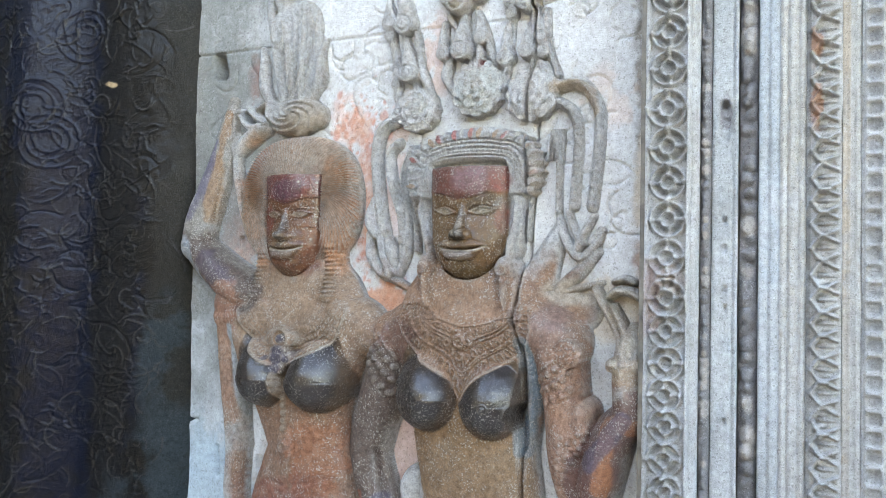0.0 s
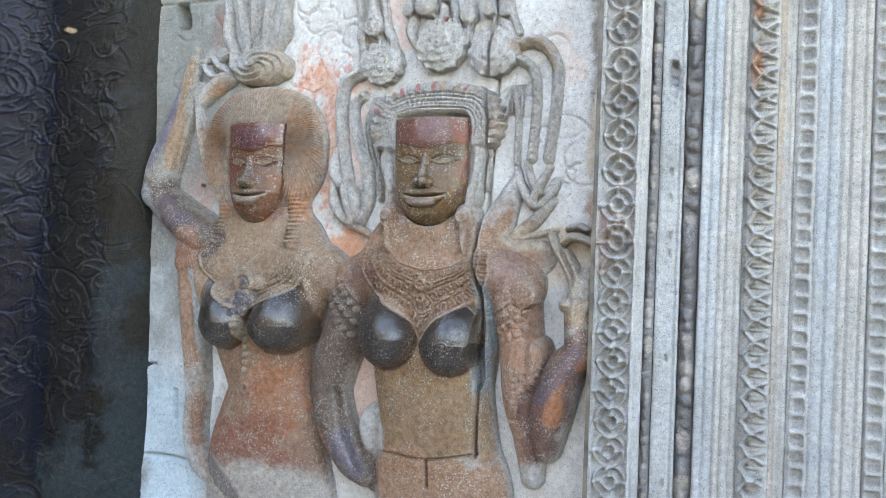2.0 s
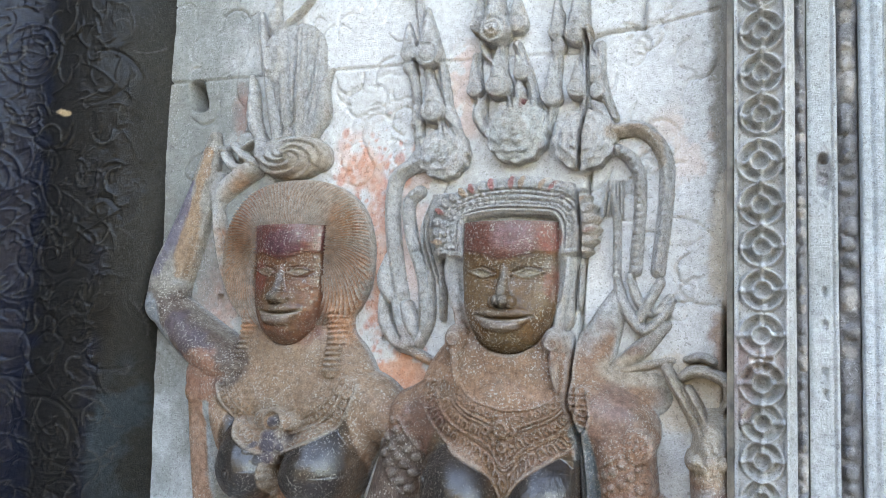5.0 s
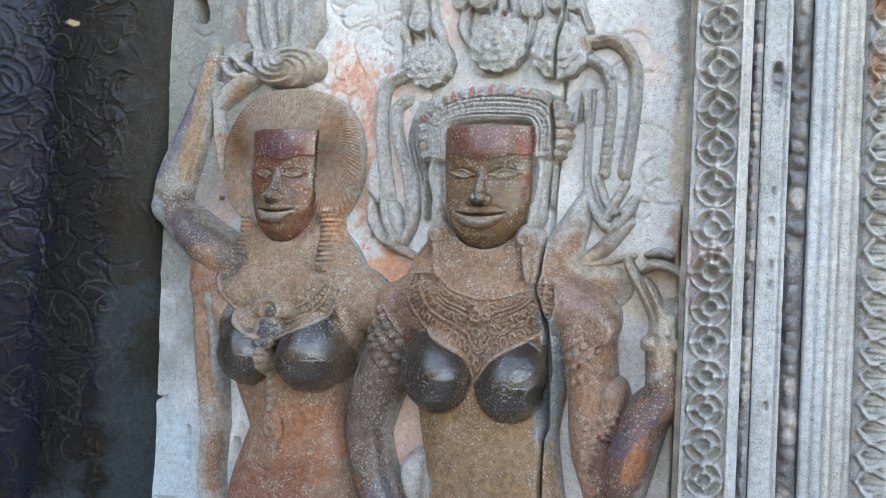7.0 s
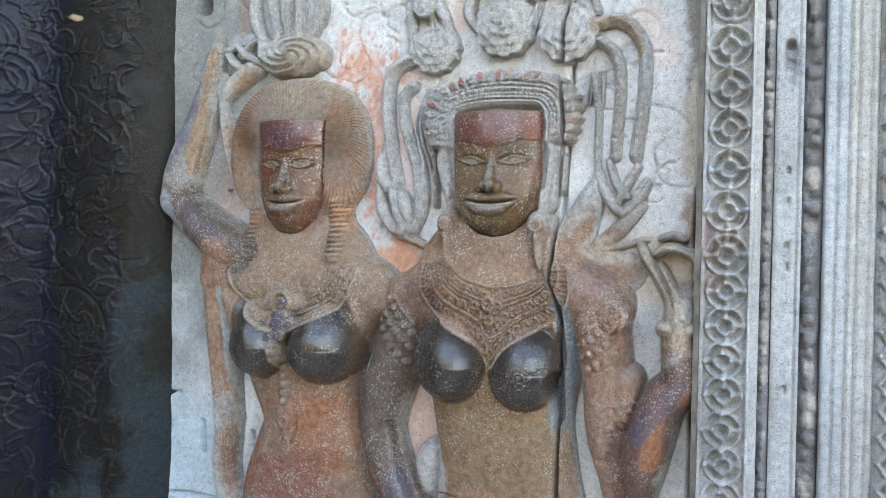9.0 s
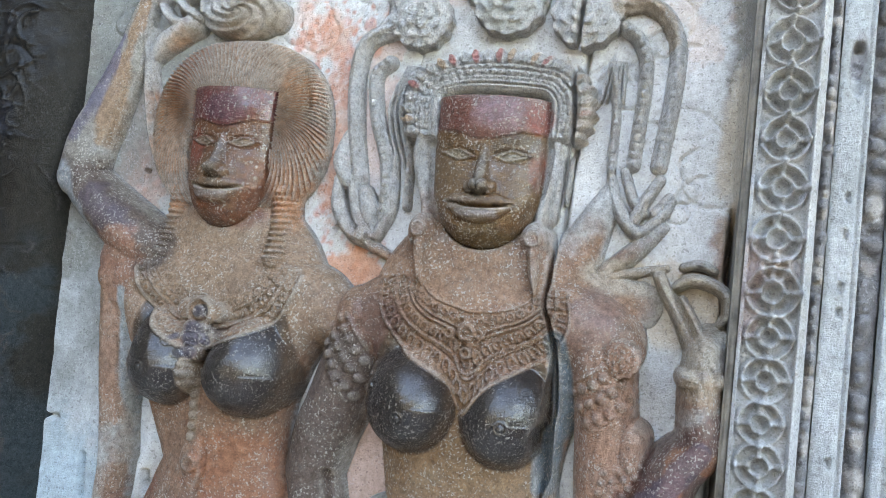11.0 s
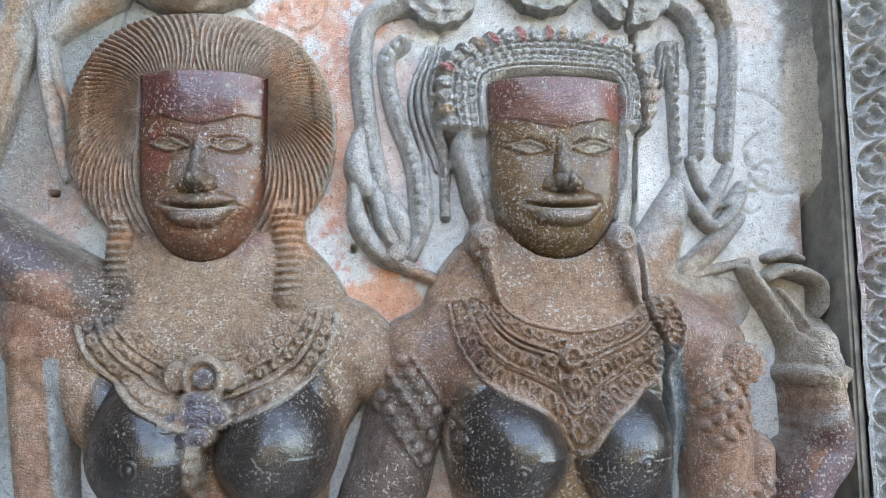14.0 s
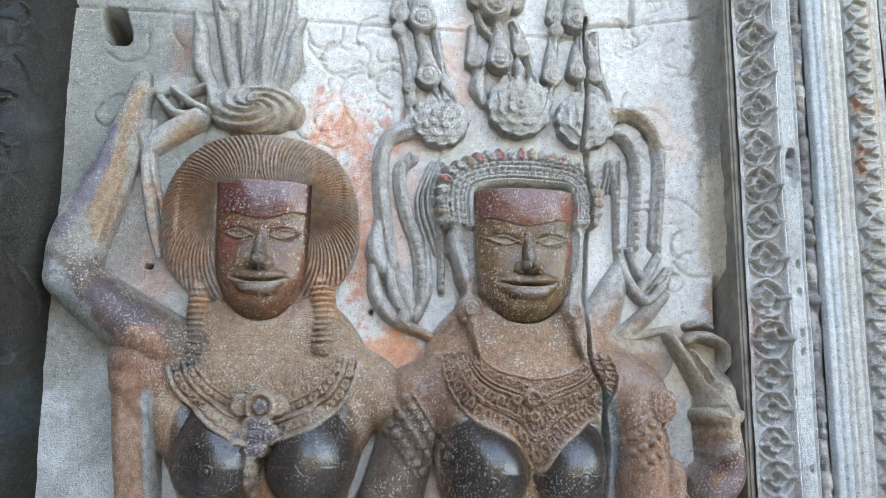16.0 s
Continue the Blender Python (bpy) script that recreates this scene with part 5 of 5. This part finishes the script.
for leaf in ([(0.0298, 1.7836, 0.006, 0.016), (0.0215, 1.8093, 0.011, 0.022), (0.0314, 1.8354, 0.003, 0.012)], [(0.0965, 1.8020, 0.005, 0.014), (0.0822, 1.8278, 0.010, 0.020), (0.0770, 1.8517, 0.004, 0.012)],
             [(-0.0115, 1.7924, 0.006, 0.014), (-0.0228, 1.8109, 0.010, 0.014), (-0.0310, 1.8304, 0.004, 0.010)], [(0.2019, 1.7844, 0.006, 0.014), (0.1896, 1.8041, 0.009, 0.018), (0.1794, 1.8155, 0.004, 0.012)],
             [(0.0422, 1.8783, 0.004, 0.016), (0.0269, 1.8980, 0.006, 0.018), (0.0216, 1.9220, 0.004, 0.012)], [(-0.0953, 1.7299, 0.004, 0.012), (-0.0699, 1.7547, 0.010, 0.018), (-0.0632, 1.7702, 0.004, 0.012)]):
    B.tube(leaf)
B.blob((0.0883, 1.8237), 0.004, 0.010, -0.016, add=True)
B.paint((0.0863, 1.8185), 0.005, 0.009, (0.22, 0.06, 0.05), 0.9, 0, 0.5)
B.blob((0.0407, 1.8148), 0.010, 0.010, -0.016, add=True)
for c in ((0.0450, 1.9151), (0.1817, 1.9123), (0.0125, 1.9155), (0.0992, 1.9045)):
    B.paint(c, 0.014, 0.008, (0.20, 0.14, 0.07), 0.7, 0, 1.0)

# beaded strands at either side of the head
STRANDS = (
    [(-0.0628, 1.7456), (-0.0992, 1.7279), (-0.1083, 1.6830), (-0.1021, 1.6143), (-0.0903, 1.5551)],
    [(-0.0662, 1.7036), (-0.0827, 1.6842), (-0.0749, 1.6305), (-0.0564, 1.5781), (-0.0515, 1.5110)],
    [(-0.0406, 1.6468), (-0.0271, 1.5932), (-0.0252, 1.5259)],
    [(0.2101, 1.7751), (0.2452, 1.7755), (0.2708, 1.7423), (0.2756, 1.6945), (0.2655, 1.5923)],
    [(0.2141, 1.7502), (0.2336, 1.7326), (0.2426, 1.6933), (0.2369, 1.5923)],
    [(0.2057, 1.7003), (0.2127, 1.6611), (0.2134, 1.5841)],
)
for k, s in enumerate(STRANDS):
    rr = (0.0115, 0.0095, 0.0055, 0.0105, 0.0085, 0.0055)[k]
    B.tube([(*q, rr, 0.015) for q in s], q=0.4)
    B.beads(s, 0.0095, rr * 0.55, 0.006)
    B.cut([(q[0] + rr * 0.85, q[1]) for q in s], 0.0012, 0.003)
for k in range(5):
    B.tube([(-0.0412 + k * 0.004, 1.6967, 0.003, 0.016), (-0.0593 + k * 0.007, 1.6418, 0.003, 0.013), (-0.0416 + k * 0.008, 1.5721, 0.002, 0.008)])
    B.tube([(0.2027 + k * 0.004, 1.7075, 0.003, 0.015), (0.1953 + k * 0.006, 1.6641, 0.002, 0.010)])
# lotus bud and stalk held between the heads
B.tube([(-0.1089, 1.6103, 0.008, 0.018), (-0.1122, 1.5772, 0.014, 0.028), (-0.1029, 1.5511, 0.010, 0.024)])
for a in ([(-0.1156, 1.5542, 0.007, 0.020), (-0.1100, 1.5173, 0.011, 0.026), (-0.0891, 1.4883, 0.010, 0.024), (-0.0744, 1.4793, 0.008, 0.020)],
          [(-0.0961, 1.5541, 0.008, 0.022), (-0.0867, 1.5172, 0.009, 0.024), (-0.0727, 1.4922, 0.009, 0.022)],
          [(-0.0793, 1.5401, 0.010, 0.020), (-0.0711, 1.5181, 0.012, 0.024), (-0.0659, 1.4951, 0.006, 0.016)],
          [(-0.0457, 1.5852, 0.004, 0.012), (-0.0449, 1.5260, 0.008, 0.018), (-0.0599, 1.4881, 0.008, 0.016)],
          [(-0.0744, 1.4803, 0.008, 0.018), (-0.0410, 1.4652, 0.007, 0.018), (-0.0057, 1.4549, 0.006, 0.018)]):
    B.tube(a)
B.blob((-0.0745, 1.4882), 0.011, 0.011, 0.024, 0.004)
B.ring((-0.0745, 1.4882), 0.007, 0.002, 0.004)

B.tube([(-0.0175, 1.3828, 0.040, 0.058), (0.0181, 1.3293, 0.046, 0.064)], q=0.5)
B.tube([(0.0774, 1.3906, 0.10, 0.064), (0.0827, 1.3204, 0.085, 0.066)], q=0.4)
# busts and broad collar of hanging leaf beads
BB1, BB2 = (0.0237, 1.3025), (0.1302, 1.2986)
bust(B, BB1, 0.056, 0.056, 0.048, 0.064, 0.25, 1.25, -0.10)
bust(B, BB2, 0.050, 0.055, 0.050, 0.056, -0.1, 1.25, 0.10)
teat(B, (0.0261, 1.2901))
teat(B, (0.1367, 1.2955))
BO = [(-0.0270, 1.4367), (-0.0222, 1.4053), (0.0016, 1.3690), (0.0409, 1.3489), (0.0713, 1.3281), (0.0860, 1.2996), (0.1067, 1.3283), (0.1427, 1.3544), (0.1736, 1.3742), (0.1908, 1.4030), (0.1839, 1.4401)]
BI = [(0.0190, 1.4433), (0.0281, 1.4322), (0.0407, 1.4237), (0.0602, 1.4177), (0.0734, 1.4152), (0.0834, 1.4141), (0.0955, 1.4143), (0.1104, 1.4157), (0.1279, 1.4203), (0.1427, 1.4278), (0.1511, 1.4410)]
for f, gap, long in ((0.14, 0.0125, 0.0175), (0.46, 0.0125, 0.0150), (0.84, 0.0105, 0.0085)):
    pts = rows_between(BO, BI, f)
    for x, z in along(pts, gap):
        a = math.degrees(math.atan2(z - 1.462, x - 0.088))
        B.blob((x, z), long * 0.60, 0.0058, 0.0056, add=True, rot=a + 14, q=0.5)
        B.blob((x, z), long * 0.38, 0.0034, -0.0056, add=True, rot=a + 14)
        B.paint((x, z), long * 0.30, 0.0024, (0.115, 0.062, 0.045), 0.75, a + 14, 0.4, 0.3, 0.5)
for f, rr in ((-0.01, 0.0022), (0.30, 0.0018), (0.35, 0.0016), (0.64, 0.0018), (0.71, 0.0016), (0.97, 0.0018)):
    B.tube([(*q, rr, 0.0034) for q in rows_between(BO, BI, f)], add=True)
for f in (0.05, 0.28, 0.40, 0.60, 0.68):
    B.cut(rows_between(BO, BI, f), 0.0013, 0.003)
for q, k in (((0.0822, 1.3877), 0.0125), ((0.0835, 1.3653), 0.008), ((0.0954, 1.3872), 0.006), ((0.0623, 1.3854), 0.007)):
    B.blob(q, k, k, 0.008, 0.064, q=0.4)
    B.ring(q, k * 0.62, 0.0022, 0.0045)
    B.ring(q, k * 0.30, 0.0016, -0.003)
# armlets
for c0, c1, n in (((-0.0862, 1.3778), (-0.0359, 1.3086), 5), ((0.2084, 1.3223), (0.2627, 1.3613), 5)):
    for k in range(3):
        f = (-0.5 + k * 0.5) * 0.034
        dx, dz = c1[0] - c0[0], c1[1] - c0[1]
        l = math.hypot(dx, dz)
        nx, nz = -dz / l * f, dx / l * f
        B.beads([(c0[0] + nx, c0[1] + nz), ((c0[0] + c1[0]) / 2 + nx, (c0[1] + c1[1]) / 2 + nz - 0.004), (c1[0] + nx, c1[1] + nz)], 0.0115, 0.0060, 0.0065)
        B.tube([(c0[0] + nx * 1.5, c0[1] + nz * 1.5, 0.003, 0.003), (c1[0] + nx * 1.5, c1[1] + nz * 1.5, 0.003, 0.003)], add=True)
B.rosette((0.2478, 1.3795), 0.020, 0.062, 0.010)
# carved sleeve on the lower arm
for k in range(9):
    B.beads([(0.2409 - 0.002 * k, 1.2614 - 0.011 * k), (0.2790 - 0.006 * k, 1.2715 - 0.011 * k)], 0.010, 0.0045, 0.0035)
# belt line and block joint on the hip
B.cut([(0.0043, 1.1120), (0.0464, 1.1136), (0.0994, 1.1130), (0.1812, 1.1299)], 0.0025, 0.006)
B.cut([(0.0985, 1.1101), (0.0997, 1.0699)], 0.0028, 0.012)
B.H += np.where(B.H > 0.003, (cloud(B.X.shape, 60, 62, 4) - 0.5) * 0.0024, 0)

# the long crack, opening to a wedge at the breast
CRACK = [(0.1703, 1.9078), (0.1742, 1.8270), (0.1670, 1.7632), (0.1638, 1.7031), (0.1709, 1.6301), (0.1647, 1.5760), (0.1617, 1.4616), (0.1606, 1.4285), (0.1736, 1.3924), (0.1825, 1.3227), (0.1775, 1.2882), (0.1754, 1.2352), (0.1763, 1.1232)]
w, d, v, run = B.reach([(*q, 0.0030) for q in CRACK], 6)
B.H[w] -= np.where(d < 1, 0.028 * np.clip(1.2 - d, 0, 1) ** 0.3, 0)
WEDGE = [(0.1776, 1.3884, 0.003), (0.1845, 1.3564, 0.012), (0.1884, 1.2999, 0.018), (0.1794, 1.2783, 0.016), (0.1774, 1.2312, 0.003)]
w, d, v, run = B.reach(WEDGE)
inside = d < 1
side = np.clip((B.X[w] - np.interp(B.Z[w], [1.15, 1.39], [0.190, 0.172])) / 0.02 + 0.5, 0, 1)
B.H[w] = np.where(inside, np.minimum(B.H[w], 0.012 + 0.05 * side**1.5), B.H[w])

# old pigment
B.paint((0.0834, 1.3746), 0.26, 0.15, (0.235, 0.125, 0.078), 0.95, 0, 0.25, 0.25, 0.3, 0.012)
B.paint((0.0822, 1.4173), 0.16, 0.09, (0.28, 0.165, 0.105), 0.8, 0, 0.6, 0.1, 0.4, 0.012)
B.paint((-0.0308, 1.3594), 0.045, 0.05, (0.15, 0.075, 0.055), 0.9, 0, 0.6, 0.5, 0.4, 0.02)
B.paint((0.0882, 1.2079), 0.15, 0.14, (0.240, 0.140, 0.072), 0.95, 0, 0.3, 0.3, 0.3, 0.02)
B.paint((0.1025, 1.0717), 0.14, 0.055, (0.33, 0.18, 0.11), 0.9, 0, 0.6, 0.1, 0.3, 0.02)
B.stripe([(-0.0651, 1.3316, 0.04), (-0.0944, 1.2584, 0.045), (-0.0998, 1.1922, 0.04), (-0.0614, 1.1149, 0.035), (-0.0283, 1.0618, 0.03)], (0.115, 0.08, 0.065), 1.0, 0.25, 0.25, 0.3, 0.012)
B.stripe([(-0.1005, 1.1370, 0.008), (-0.0806, 1.0852, 0.008)], (0.28, 0.10, 0.06), 0.8, 1.0, 0.2, 0.4, 0.012)
B.stripe([(-0.0672, 1.1236, 0.014), (-0.0370, 1.0743, 0.014)], PURPLE, 0.8, 0.9, 0.6, 0.4, 0.02)
B.paint((-0.0144, 1.1498), 0.028, 0.045, (0.52, 0.53, 0.52), 0.9, 15, 0.4, 0.0, 0.3, 0.004)
B.paint((0.2147, 1.3969), 0.035, 0.045, (0.20, 0.12, 0.10), 0.7, 0, 0.8, 0.5, 0.4, 0.02)
B.stripe([(0.2446, 1.3606, 0.04), (0.2442, 1.2821, 0.05), (0.2464, 1.1631, 0.045)], (0.325, 0.182, 0.124), 0.95, 0.35, 0.2, 0.4, 0.015)
B.paint((0.2738, 1.2380), 0.02, 0.035, (0.36, 0.14, 0.11), 0.7, 0, 1.0, 0.2, 0.4, 0.015)
B.stripe([(0.2771, 1.1477, 0.03), (0.2825, 1.2014, 0.035), (0.3032, 1.2691, 0.032), (0.3471, 1.3032, 0.03)], (0.14, 0.07, 0.055), 0.95, 0.4, 0.35, 0.3, 0.03)
B.stripe([(0.3618, 1.3390, 0.010), (0.3630, 1.2819, 0.010), (0.3165, 1.2877, 0.010), (0.3005, 1.1961, 0.010)], (0.33, 0.13, 0.06), 0.8, 0.8, 0.3, 0.4, 0.03)
B.stripe([(0.3328, 1.2964, 0.010), (0.2848, 1.2348, 0.012)], PURPLE, 0.7, 0.9, 0.6, 0.4, 0.03)
B.paint((0.3489, 1.3602), 0.035, 0.018, (0.36, 0.24, 0.16), 0.7, 0, 0.8, 0.0, 0.4, 0.03)
B.paint((0.2595, 1.4670), 0.06, 0.018, WARM, 0.8, 0, 0.7, 0.0, 0.4)
B.paint((0.3303, 1.4270), 0.05, 0.06, (0.42, 0.38, 0.31), 0.7, 0, 0.8, 0.0, 0.4)
B.paint((0.1872, 1.6507), 0.018, 0.05, (0.44, 0.33, 0.25), 0.5, 0, 1.2, 0.0, 0.5)
B.stripe([(0.2101, 1.7720, 0.010), (0.2524, 1.7641, 0.010), (0.2676, 1.7308, 0.008)], (0.33, 0.24, 0.16), 0.7, 0.7, 0.0, 0.5)
for c, rr in ((R2, 0.035), (R1, 0.02)):
    B.paint(c, rr, rr, (0.40, 0.42, 0.39), 0.6, 0, 1.0, 0.0, 0.5)
B.paint((-0.0341, 1.4562), 0.05, 0.012, (0.42, 0.25, 0.16), 0.7, -12, 0.9)
B.stripe([(*q[:2], 0.012) for q in WEDGE], SLATE, 0.9, 0.3, 0.0, 0.4)
# face
B.C[:] = B.C * 1.22
B.lay(*B.mask, (0.130, 0.060, 0.016), 0.55, None)
B.paint(fB(0.2, 0.10), 0.05, 0.02, (0.14, 0.09, 0.03), 0.6, 0, 1.0, 0.4, 0.5, 0.03)
B.paint(fB(-0.5, 0.45), 0.03, 0.05, (0.20, 0.12, 0.06), 0.5, 0, 1.0, 0.3, 0.5, 0.03)
B.paint(fB(0.88, 0.50), 0.008, 0.03, (0.20, 0.04, 0.025), 0.6, 0, 0.8, 0.4, 0.5, 0.03)
B.paint(fB(0.45, 0.67), 0.028, 0.014, (0.08, 0.05, 0.025), 0.7, 0, 0.9, 0.5, 0.5, 0.03)
B.lay(B.brow[0], B.brow[1], (0.15, 0.044, 0.028), 0.6, None)
B.paint(fB(0.85, 0.88), 0.014, 0.018, (0.24, 0.05, 0.03), 0.8, 0, 0.6, 0.3, 0.5, 0.03)
B.paint(fB(0.1, 0.85), 0.034, 0.020, (0.22, 0.115, 0.125), 0.7, 0, 0.6, 0.5, 0.5, 0.03)
B.paint(fB(0.0, 0.385), 0.014, 0.012, (0.09, 0.08, 0.07), 0.7, 0, 0.6, 0.3, 0.5, 0.03)
B.paint(fB(0.0, 0.50), 0.007, 0.03, (0.10, 0.085, 0.06), 0.7, 0, 0.6, 0.3, 0.5, 0.03)
for s in (-1, 1):
    B.paint(fB(0.47 * s, 0.605), 0.016, 0.0055, (0.27, 0.22, 0.15), 0.8, 3 * s, 0.4, 0.3, 0.5, 0.03)
# pale line painted for the lip rim's highlight
B.stripe([(*fB(-0.60, 0.295), 0.0022), (*fB(-0.30, 0.256), 0.0028), (*fB(0, 0.246), 0.0028), (*fB(0.30, 0.256), 0.0028), (*fB(0.60, 0.295), 0.0022)], (0.40, 0.33, 0.26), 0.75, 0.3, 0.3, 0.5, 0.03)
B.stripe([(*fB(-0.3, 0.220), 0.006), (*fB(0.3, 0.220), 0.006)], (0.20, 0.16, 0.14), 0.8, 0.4, 0.6, 0.5, 0.03)
dark_gloss(B, BB1, 0.056, 0.056, 1.55, -0.10, rows_between(BO, BI, -0.05))
dark_gloss(B, BB2, 0.050, 0.055, 1.55, 0.10, rows_between(BO, BI, -0.05))
B.stripe([(*q[:2], 0.012) for q in WEDGE], SLATE, 0.9, 0.3, 0.0, 0.4)
flecks(B, fB, 67)
# painted highlights and rubbed pigment on the proud edges
B.worn_highlights((0.45, 0.40, 0.35), 0.45)
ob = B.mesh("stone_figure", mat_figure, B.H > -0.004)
tagged(ob, "cracked sandstone temple figure with a flowered crown and worn brown paint", "statue", "carved figures")
